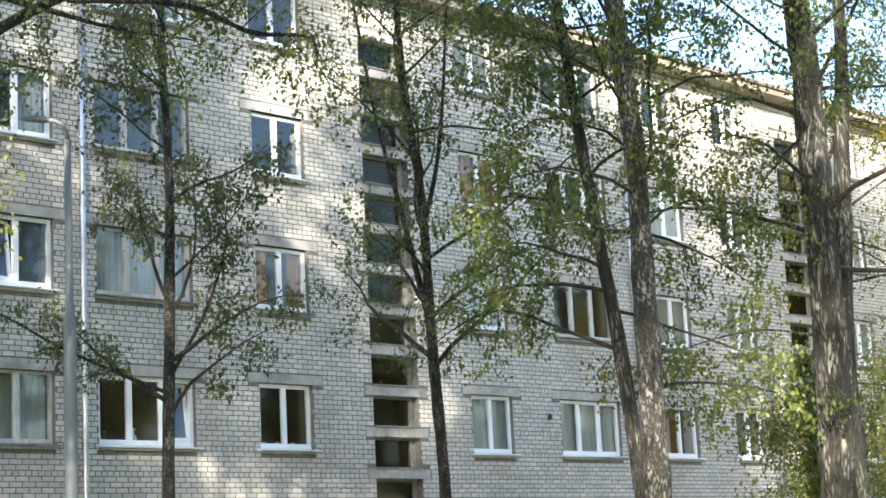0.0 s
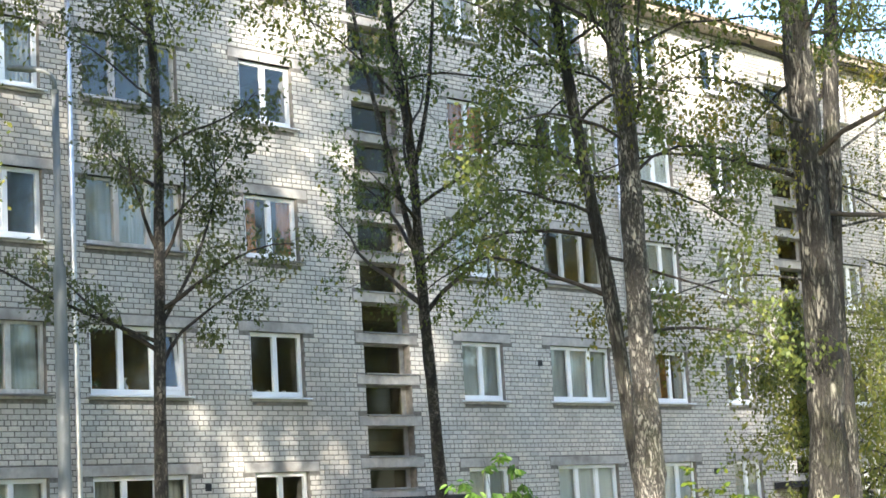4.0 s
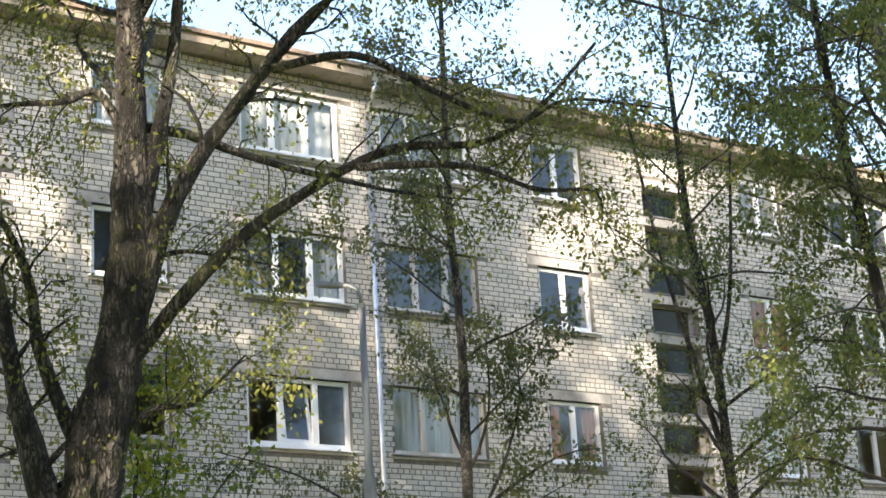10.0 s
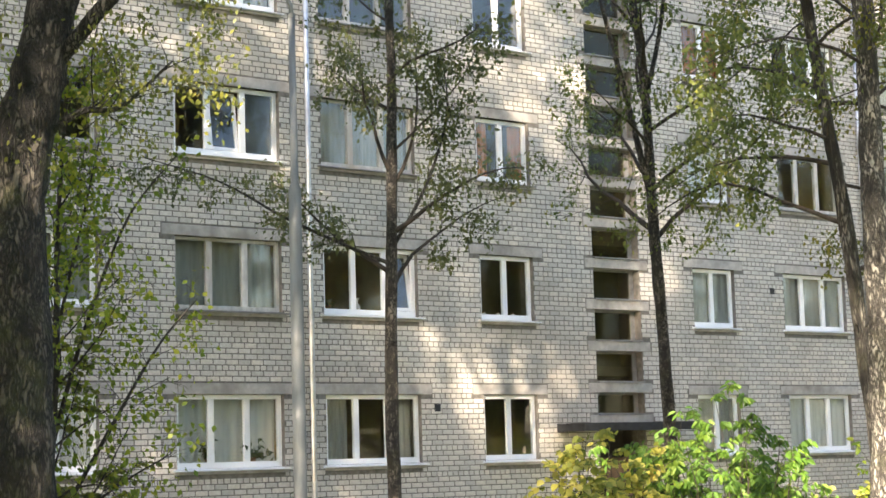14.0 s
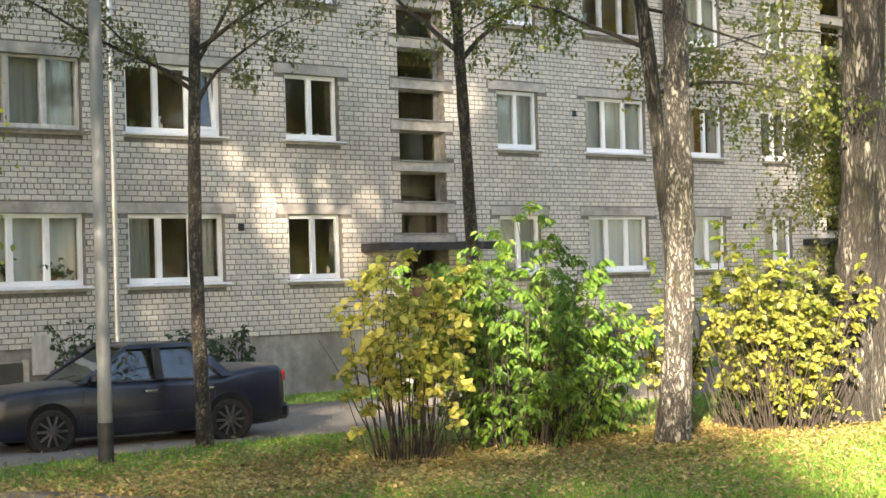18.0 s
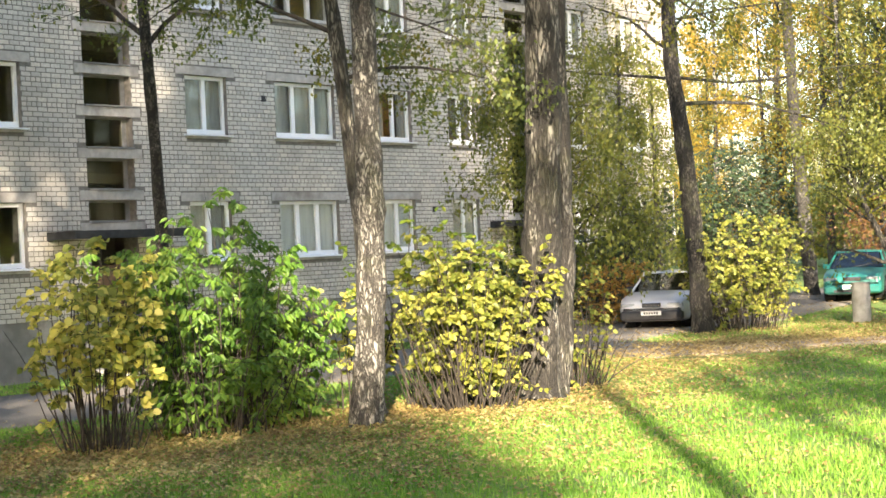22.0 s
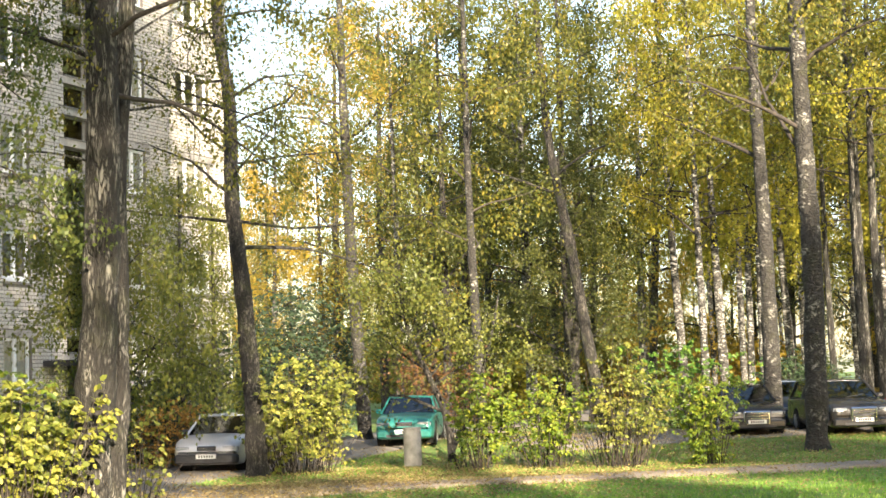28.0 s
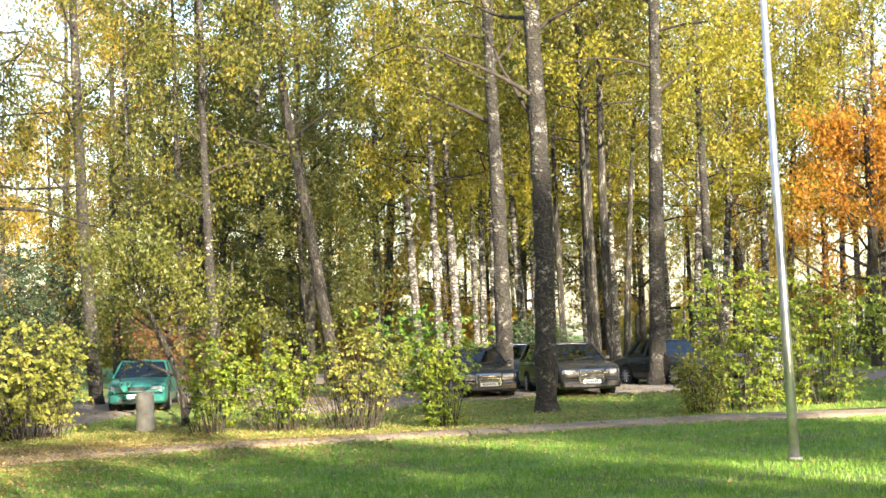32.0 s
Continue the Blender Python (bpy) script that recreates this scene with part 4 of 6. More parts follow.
tree("alder_tree", "dark-trunked tree at the edge of the drive", "tree",
     [(37.55, -7.62, 0), (37.52, -7.58, 1.4), (37.43, -7.43, 4.2), (37.33, -7.23, 6.6), (37.32, -7.2, 9.1), (37.22, -7.0, 10.8), (37.2, -7, 14), (37.3, -7.2, 18)], 0.235, dark_bark_m, leaf_birch_m,
     5.2, 38, 5.0, 12, 0.08, 10, 10, 1.45, 0.085, 0.13, 17, limb_r=0.26, thin_leaves=0.6)
tree("apple_tree", "low crooked tree with dark stems beside the teal car", "tree",
     [(44.2, -10.0, 0), (44.1, -9.9, 1.2), (43.8, -9.5, 2.4), (43.5, -9.1, 3.6), (43.4, -8.9, 5.0)], 0.11, dark_bark_m, leaf_olive_m,
     2.2, 18, 2.4, 32, 0.12, 7, 9, 0.9, 0.10, 0.15, 18, limb_r=0.5, flare=1.1, crook=0.28,
     stems=[([(44.2, -10.0, 0.3), (44.6, -10.5, 1.6), (44.8, -10.9, 3.0), (44.9, -11.2, 4.4)], 0.075)],
     limb_list=[([(44.1, -9.9, 1.3), (43.6, -9.0, 1.75), (43.2, -8.3, 1.9), (42.8, -7.6, 2.5)], 0.045), ([(43.9, -9.6, 2.0), (44.4, -10.6, 2.7), (44.7, -11.6, 2.9)], 0.04)])
# young growth beside the old tree
tree("sapling", "leafy light-green sapling with fanning stems beside the old tree", "young tree",
     [(8.45, -9.3, 0), (8.5, -9.3, 1.8), (8.6, -9.3, 3.6), (8.65, -9.25, 5.0), (8.8, -9.2, 6.7)], 0.06, twig_m, leaf_lime_m,
     1.3, 26, 1.7, 48, 0.06, 7, 9, 0.6, 0.08, 0.10, 21, limb_r=0.4, hang=0.5, width=0.7, thin_leaves=0.42, group="young growth on the lawn",
     limb_list=[([(8.55, -9.3, 2.6), (9.0, -9.2, 3.9), (9.6, -9.1, 5.2), (10.3, -9.0, 6.0)], 0.03), ([(8.5, -9.3, 1.6), (9.2, -9.3, 2.7), (9.9, -9.2, 3.7), (10.5, -9.1, 4.3)], 0.03),
                ([(8.6, -9.3, 3.8), (8.9, -9.3, 5.0), (9.2, -9.2, 6.1)], 0.022), ([(8.5, -9.3, 1.3), (9.0, -9.5, 2.0), (9.8, -9.7, 2.5)], 0.025)])
shrub("sapling", "leafy olive-green sapling behind the old tree", (7.7, -8.1), 6.3, 1.9, leaf_olive_m, 22, 5000, 0.09, 22, 0.25, 0.45, "young growth on the lawn", width=0.7, cone=0.5)
shrub("sapling", "leafy light-green sapling beside the old tree", (6.5, -9.3), 6.0, 1.8, leaf_lime_m, 20, 4600, 0.09, 23, 0.2, 0.4, "young growth on the lawn", width=0.7, cone=0.5)

# shrubs along the lawn's edge
shrub("shrub", "yellow-leaved shrub with bare dark stems below", (15.02, -11.05), 2.75, 0.95, leaf_shrub_m, 34, 2700, 0.105, 31, 0.40, 0.05, width=0.78, hang=0.35, bare_stems=24, cone=0.2)
shrub("shrub", "dense green shrub with hanging pointed leaves", (17.0, -11.1), 2.75, 1.55, leaf_bright_m, 60, 8600, 0.11, 132, 0.10, 0.2, width=0.42, hang=0.7, shoots=7, bare_stems=40, cone=0.15)
shrub("shrub", "green shrub with a few yellowing leaves beside a birch", (18.5, -10.7), 2.5, 1.25, leaf_bright_m, 34, 3800, 0.11, 33, 0.12, 0.3, width=0.44, hang=0.75, shoots=1, bare_stems=25, cone=0.4)
shrub("shrub", "yellow and lime shrub between the birches", (20.9, -12.5), 2.75, 1.15, leaf_turning_m, 44, 3600, 0.095, 34, 0.2, 0.15, width=0.72, hang=0.4, bare_stems=110)
shrub("shrub", "lime-green shrub between the birches", (21.4, -11.5), 2.9, 1.0, leaf_lime_m, 26, 1900, 0.085, 35, 0.3, 0.2, width=0.72, hang=0.35, shoots=2)
shrub("shrub", "small yellow shrub behind the birch", (20.3, -10.9), 2.2, 0.7, leaf_shrub_m, 14, 700, 0.085, 36, 0.3, 0.2, width=0.75)
shrub("shrub", "sparse yellow shrub at the foot of the old birch", (24.2, -12.3), 2.1, 0.75, leaf_turning_m, 18, 520, 0.085, 37, 0.2, 0.2, width=0.75, bare_stems=30)
shrub("shrub", "rusty orange shrub beside the parked silver car", (41.5, -2.9), 2.0, 1.35, leaf_rust_m, 38, 3600, 0.08, 38, 0.1, 0.2)
shrub("shrub", "yellow-green shrub at the kerb of the drive", (38.9, -8.1), 3.0, 1.65, leaf_turning_m, 56, 5000, 0.10, 39, 0.2, 0.15, width=0.72, bare_stems=80)
shrub("shrub", "lime shrub beside the path", (40.3, -12.2), 2.6, 0.9, leaf_lime_m, 26, 2100, 0.10, 40, 0.25, 0.15, width=0.7, bare_stems=30)
shrub("shrub", "green shrub beside the path", (41.0, -13.7), 2.3, 1.25, leaf_lime_m, 34, 3200, 0.09, 41, 0.2, 0.25, bare_stems=30)
shrub("shrub", "tall yellow-green shrub beside the path", (40.9, -15.5), 3.3, 1.3, leaf_turning_m, 40, 3400, 0.085, 42, 0.3, 0.15, bare_stems=50, cone=0.35)
shrub("shrub", "round yellow-green shrub beside the path", (41.3, -17.65), 2.4, 0.85, leaf_lime_m, 38, 3400, 0.08, 43, 0.08, 0.25)
shrub("shrub", "tall green shrub beyond the steel post", (45.3, -24.5), 3.9, 1.9, leaf_lime_m, 54, 7600, 0.09, 44, 0.08, 0.2)
shrub("shrub", "yellow-green shrub beyond the steel post", (44.2, -23.6), 2.0, 0.9, leaf_turning_m, 26, 1800, 0.085, 45, 0.1, 0.2)
shrub("shrub", "green shrub beyond the steel post", (46.6, -26.6), 3.5, 1.7, leaf_lime_m, 48, 5600, 0.09, 46, 0.08, 0.2)
shrub("shrub", "green shrub beyond the steel post", (46.0, -29.2), 3.6, 1.5, leaf_lime_m, 42, 4600, 0.09, 47, 0.08, 0.2)
for i, (x, y, h, s) in enumerate(((43.5, -0.9, 3.0, 1.6), (46.5, -1.0, 3.4, 1.6), (41.0, -0.8, 2.6, 1.3), (38.6, -0.8, 2.2, 1.1), (51.5, -1.6, 5.6, 2.3), (54.0, -1.0, 5.8, 2.4), (49.0, -1.2, 4.2, 1.8))):
    shrub("lilac", "dark green lilac thicket by the house end", (x, y), h, s, leaf_dark_m, 36, 5200, 0.11, 50 + i, 0.05, 0.25, "lilacs by the house")
for i, (x, h) in enumerate(((17.0, 1.9), (19.4, 1.7), (20.3, 1.5))):
    shrub("wall_shrub", "small dark green shrub against the house wall", (x, -0.75), h, 0.5, leaf_dark_m, 14, 800, 0.08, 60 + i, 0.2, 0.2, "small shrubs at the wall")
shrub("shrub", "reddish bare shrub behind the teal car", (54.5, -5.6), 3.4, 2.0, leaf_russet_m, 44, 2600, 0.10, 65, 0.2, 0.2)
shrub("lilac", "dark green thicket among the birches", (58.0, -13.0), 3.0, 2.2, leaf_bright_m, 34, 2600, 0.13, 66, 0.05, 0.25, "thickets in the grove")
shrub("lilac", "dark green thicket among the birches", (60.5, -16.2), 2.6, 2.0, leaf_dark_m, 34, 2600, 0.13, 67, 0.05, 0.25, "thickets in the grove")

# the grove: trees of known place, then the rest of the wood
GROVE = "trees of the grove"
tree("birch_tree", "birch with a dark lower trunk in the grove", "tree", [(51.2, -4.4, 0), (51.07, -4.15, 5.3), (51.03, -4.07, 7.9), (50.99, -3.97, 13), (51, -4, 19)], 0.23, chequered_m, leaf_birch_m, 8.0, 14, 4.2, 20, 0.1, 7, 15, 1.4, 0.13, 0.17, 71, group=GROVE, thin_leaves=0.8)
tree("birch_tree", "slim birch with chequered bark in the grove", "tree", [(52.6, -7.85, 0), (52.52, -7.7, 4.4), (52.49, -7.62, 7.8), (52.5, -7.6, 12.4), (52.5, -7.6, 18)], 0.165, chequered_m, leaf_birch_m, 5.0, 14, 3.6, 30, 0.1, 7, 15, 1.3, 0.13, 0.17, 72, group=GROVE, thin_leaves=0.85)
tree("alder_tree", "leaning dark tree in the grove", "tree", [(57.7, -10.5, 0), (57.5, -10.0, 2.6), (57.32, -9.4, 6.8), (57.14, -8.8, 10.8), (57, -8.4, 19)], 0.22, dark_bark_m, leaf_birch_m, 6.5, 14, 4.2, 30, 0.08, 7, 15, 1.4, 0.13, 0.17, 73, group=GROVE)
tree("alder_tree", "stout dark-trunked tree before the parked cars", "tree", [(45.64, -19.42, 0), (45.67, -19.5, 4.8), (45.65, -19.4, 9.3), (45.5, -19.2, 20)], 0.29, chequered_m, leaf_birch_m, 6.5, 13, 4.5, 25, 0.08, 7, 15, 1.4, 0.11, 0.17, 74, group=GROVE, taper=0.6, thin_leaves=0.6)
tree("birch_tree", "birch with chequered bark before the parked cars", "tree", [(53.3, -16.9, 0.2), (53.28, -16.85, 5.8), (53.25, -16.7, 12), (53.2, -16.7, 20)], 0.27, chequered_m, leaf_birch_m, 7.5, 13, 4.5, 25, 0.1, 7, 15, 1.4, 0.13, 0.17, 75, group=GROVE)
tree("birch_tree", "straight birch beyond the parked cars", "tree", [(56.9, -21.15, 0.2), (56.95, -21.45, 11.8), (56.95, -21.5, 20)], 0.29, chequered_m, leaf_yellow_m, 9.0, 12, 4.2, 25, 0.1, 7, 15, 1.4, 0.13, 0.17, 76, group=GROVE)
tree("birch_tree", "birch behind the green shrubs", "tree", [(65.82, -22.4, 0), (65.82, -22.25, 4.4), (65.81, -22.1, 12), (65.8, -22, 19)], 0.2, chequered_m, leaf_yellow_m, 8.0, 12, 4.0, 25, 0.1, 7, 15, 1.4, 0.13, 0.17, 77, group=GROVE)
tree("maple_tree", "maple in full orange autumn leaf", "tree", [(74, -28.3, 0), (74, -28.3, 5), (73.9, -28.2, 11)], 0.28, dark_bark_m, leaf_orange_m, 3.6, 24, 4.5, 25, 0.1, 7, 15, 1.4, 0.15, 0.17, 78, group=GROVE)


def forest():
    """The wood beyond: a few grown trees, copied with a turn and a size of their own."""
    rnd = random.Random(8)
    kinds = []
    for i, (nm, lab, bk, lf, r, cf) in enumerate((("birch_tree", "pale-stemmed birch with yellow leaves in the grove", birch_far_m, leaf_yellow_m, 0.19, 6.5),
                                                  ("birch_tree", "birch with turning green and yellow leaves in the grove", birch_far_m, leaf_birch_m, 0.18, 5.5),
                                                  ("linden_tree", "leafy olive-green tree in the grove", dark_bark_m, leaf_willow_m, 0.22, 3.0),
                                                  ("maple_tree", "golden-leaved tree in the far wood", grey_bark_m, leaf_gold_m, 0.22, 2.5),
                                                  ("birch_tree", "slender birch with a high thin crown", birch_dark_m, leaf_birch_m, 0.16, 9.0))):
        t = tree(nm, lab, "tree", [(92 + 4 * i, -8.0 - 2.5 * i, 0), (92.1 + 4 * i, -7.9 - 2.5 * i, 8), (92 + 4 * i, -8.0 - 2.5 * i, 19)], r, bk, lf, cf, 22, 4.6, 28, 0.1, 7, 15, 1.5, 0.15, 0.20, 80 + i, group=GROVE, thin_leaves=0.95 if i in (2, 3) else 0.62)
        kinds.append(t)
    spots = [(0, 69, -10.5, 1.0), (0, 72, -13.0, 1.05), (0, 75.5, -13.6, 1.0), (0, 77, -14.3, 1.0), (1, 66, -5.0, 1.0), (2, 63, -7.5, 0.9), (2, 67, -2.0, 0.95), (4, 70, -17.5, 1.0), (0, 80, -20.5, 1.05), (0, 82, -21.5, 1.0),
             (0, 86, -23.5, 1.05), (0, 66.3, -11.9, 0.95), (0, 68.4, -12.2, 1.0), (4, 74.1, -15.5, 1.0), (4, 61.4, -18.5, 0.95), (4, 61.6, -19.1, 1.05), (4, 79.4, -17.4, 1.0), (2, 62, -3, 0.8), (2, 66, -7.4, 0.7), (2, 59.5, -8.5, 0.55),
              (3, 95, -24, 1.0), (0, 102, -19, 1.0), (3, 108, -26, 1.1), (0, 98, -13, 0.95), (3, 112, -12, 1.1), (0, 90, -18.5, 0.9), (3, 118, -20, 1.1), (3, 105, -6, 1.0), (0, 92, -27, 1.0), (3, 122, -28, 1.1), (3, 100, -31, 1.0)]
    spots += [(3, 95, 27, 0.8), (3, 88, 19, 0.7), (3, 100, 33, 0.8), (3, 104, 26, 0.85), (2, 73, 2.0, 0.8), (2, 76, 0.5, 0.95), (3, 84, 9.0, 1.1), (2, 88, 1.0, 1.1), (2, 70, -5.5, 0.85), (1, 74, -2.5, 1.0), (1, 61, -1.5, 0.8), (0, 88, -16, 1.0), (0, 84, -10, 1.0), (0, 79, -6, 1.0), (3, 88, -4, 1.1), (0, 92, -12, 1.1),
             (3, 96, 12, 1.2), (3, 100, 20, 0.85), (3, 76, 14, 0.6), (3, 82, 20, 0.65), (2, 70, 18, 0.5), (4, 90, -28, 1.1), (3, 76, -33, 1.0), (3, 84, -36, 1.1), (0, 78, -29, 1.0), (3, 95, -22, 1.1), (3, 92, -32, 1.1)]
    for d in (100, 112, 126, 142, 160):
        for k in range(16):
            a = radians(-16 + 44 * (k + rnd.uniform(0.1, 0.9)) / 16)
            if a < 0.16 and k % 2 and d < 120:
                continue                         # the far lawn opens up on this side
            spots.append((rnd.choice((0, 1, 2, 2, 3, 3)), math.cos(a) * d, -27 + math.sin(a) * d, rnd.uniform(0.55, 1.2)))
    tall = tree("linden_tree", "tall dense linden with turning leaves, placed for its shade", "tree", [(2.3, -20.4, 0), (2.2, -20.5, 9), (2.3, -20.4, 24)], 0.25, dark_bark_m, leaf_birch_m, 10.5, 30, 5.2, 22, 0.08, 8, 15, 1.6, 0.22, 0.28, 95, group=GROVE, taper=0.85, thin_leaves=0.74)
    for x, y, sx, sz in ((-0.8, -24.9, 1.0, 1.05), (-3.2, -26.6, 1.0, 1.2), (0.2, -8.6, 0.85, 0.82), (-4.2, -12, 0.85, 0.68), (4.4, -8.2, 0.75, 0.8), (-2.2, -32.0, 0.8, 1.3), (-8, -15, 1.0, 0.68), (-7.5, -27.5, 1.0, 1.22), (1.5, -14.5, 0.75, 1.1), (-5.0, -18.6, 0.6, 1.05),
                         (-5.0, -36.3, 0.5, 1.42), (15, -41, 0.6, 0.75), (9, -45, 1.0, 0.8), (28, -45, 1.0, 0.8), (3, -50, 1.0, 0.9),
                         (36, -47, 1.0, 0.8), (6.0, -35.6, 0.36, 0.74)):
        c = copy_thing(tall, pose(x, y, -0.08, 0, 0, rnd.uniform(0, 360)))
        c.scale = (sx, sx, sz)                   # added trees round the viewer, out of view, sized for their shade on lawn and wall
    # smaller trees added out of view, to shade lawn and lower wall
    low = tree("linden_tree", "young linden with turning leaves, placed for its shade", "tree", [(-3.4, -24.0, 0), (-3.5, -24.1, 4), (-3.4, -24.0, 9.5)], 0.16, dark_bark_m, leaf_birch_m, 2.2, 24, 2.6, 25, 0.08, 8, 15, 1.1, 0.14, 0.2, 96, group=GROVE, taper=0.85, thin_leaves=0.7)
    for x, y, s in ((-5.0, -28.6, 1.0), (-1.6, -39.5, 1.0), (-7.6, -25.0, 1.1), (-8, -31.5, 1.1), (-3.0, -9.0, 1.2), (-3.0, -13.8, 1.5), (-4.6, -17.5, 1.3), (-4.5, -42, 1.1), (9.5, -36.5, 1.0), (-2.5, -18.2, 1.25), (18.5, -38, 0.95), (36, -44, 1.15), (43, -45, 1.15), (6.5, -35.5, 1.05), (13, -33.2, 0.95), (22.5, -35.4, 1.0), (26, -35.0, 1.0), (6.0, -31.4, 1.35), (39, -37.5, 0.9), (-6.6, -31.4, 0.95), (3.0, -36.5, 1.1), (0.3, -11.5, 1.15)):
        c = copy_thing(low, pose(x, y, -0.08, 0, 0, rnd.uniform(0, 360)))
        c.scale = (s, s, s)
    for k in range(24):                          # the edge of the wood that the panes mirror
        spots.append(((2, 2, 3, 2)[k % 4], 28 + 2.1 * k + rnd.uniform(-1, 1), -50 - 4 * (k % 4) + rnd.uniform(-1, 1), rnd.uniform(0.95, 1.15)))
    for k in range(14):                          # behind and beside the viewer, as the panes mirror them
        spots.append((rnd.choice((0, 1, 2, 3)), 48 + rnd.uniform(0, 46), -50 - rnd.uniform(0, 26), rnd.uniform(0.9, 1.15)))
    for kind, x, y, s in spots:
        m = pose(x, y, -0.08, rnd.gauss(0, 1.6), rnd.gauss(0, 1.6), rnd.uniform(0, 360))
        c = copy_thing(kinds[kind], m)
        c.scale = (s * rnd.uniform(0.9, 1.1), s * rnd.uniform(0.9, 1.1), s)


    for i in range(3):
        u = shrub("thicket", ("yellow-green undergrowth of the far wood", "yellowing undergrowth of the far wood", "golden undergrowth of the far wood")[i], (70 + 4 * i, -2.0 + 2 * i), 4.2, 3.0, (leaf_yellow_m, leaf_turning_m, leaf_gold_m)[i], 34, 2600, 0.26, 90 + i, 0.02, 0.25, "thickets in the grove")
        for k in range(18):
            d, a = rnd.uniform(96, 170), radians(-15 + 44 * (k + rnd.random()) / 18)
            c = copy_thing(u, pose(math.cos(a) * d, -27 + math.sin(a) * d, -0.08, 0, 0, rnd.uniform(0, 360)))
            c.scale = (rnd.uniform(0.9, 1.7), rnd.uniform(0.9, 1.7), rnd.uniform(0.7, 1.0 + d / 110) if a > 0.2 else rnd.uniform(0.2, 0.35) if d < 130 else rnd.uniform(0.7, 1.5))


forest()

# ---- grass and fallen leaves ----
PAVED = [([(-40, -4.6), (30, -4.8), (60, -4.4), (110, -4.0)], 2.45), ([(33.5, -5.5), (32.2, -8.5), (31.0, -11.2)], 1.6), ([(31.0, -10.4), (33.0, -12.2), (37.5, -17.5), (41.8, -24.5), (45.5, -33), (50, -45)], 0.95),
         ([(4.5, -4.0), (9.0, -9.0), (10.6, -14.5), (11.6, -19.0), (13.0, -27.0), (13.5, -40)], 0.85), ([(48.5, -10.0), (54.5, -18.0), (60, -25), (69, -35)], 3.4)]


def off_paving(P, slack=0.0):
    keep = np.ones(len(P), bool)
    for pts, half in PAVED:
        for a, b in zip(pts, pts[1:]):
            a, b = np.array(a, float), np.array(b, float)
            d = b - a
            f = np.clip(((P - a) @ d) / (d @ d), 0, 1)
            keep &= np.hypot(*(P - a - f[:, None] * d).T) > half - slack
    return keep & ((P[:, 1] < -0.1) | (P[:, 0] > 51))


def lie_of(P):
    x, y = P[:, 0], P[:, 1]
    f = np.clip((x - 43.0) / 8.0, 0, 1)
    return 0.035 * np.sin(x * 0.31 + 1.0) * np.cos(y * 0.27) + 0.02 * np.sin(x * 0.83 + y * 0.6) + 0.3 * f * f * (3 - 2 * f) - 0.05


def grass():
    rng = np.random.default_rng(4)
    n = 400000
    r, a = 13 + 39 * rng.random(n) ** 1.25, np.radians(30 + 64 * rng.random(n))
    P = np.stack([r * np.sin(a), -27.13 + r * np.cos(a)], 1)
    clump = np.sin(P[:, 0] * 2.1 + np.sin(P[:, 1] * 1.7)) + np.sin(P[:, 1] * 2.6 + P[:, 0])
    under_shrubs = np.exp(-((P[:, 1] + 11.6 + 0.12 * (P[:, 0] - 16)) / np.where(P[:, 0] < 16, 2.4, 1.6)) ** 2) * (P[:, 0] < 27)
    P = P[off_paving(P, 0.12) & (rng.random(n) < (0.75 + 0.2 * clump) * (1 - 0.72 * under_shrubs))]
    n = len(P)
    c = np.column_stack([P, lie_of(P)])
    h = rng.uniform(0.035, 0.10, n)[:, None]
    az = rng.uniform(0, np.pi * 2, n)
    side = np.column_stack([np.cos(az), np.sin(az), np.zeros(n)]) * rng.uniform(0.006, 0.012, n)[:, None]
    tip = c + np.column_stack([rng.normal(0, 0.35, n), rng.normal(0, 0.35, n), np.ones(n)]) * h
    v = np.stack([c - side, c + side, tip], 1).reshape(-1, 3)
    me = bpy.data.meshes.new("grass")
    me.vertices.add(3 * n)
    me.vertices.foreach_set("co", v.ravel())
    me.loops.add(3 * n)
    me.loops.foreach_set("vertex_index", np.arange(3 * n, dtype=np.int32))
    me.polygons.add(n)
    me.polygons.foreach_set("loop_start", np.arange(0, 3 * n, 3, dtype=np.int32))
    me.polygons.foreach_set("loop_total", np.full(n, 3, dtype=np.int32))
    me.update(calc_edges=True)
    me.materials.append(blade_m)
    tagged(new("grass", me), "uneven green lawn grass", "grass", kind="stuff")


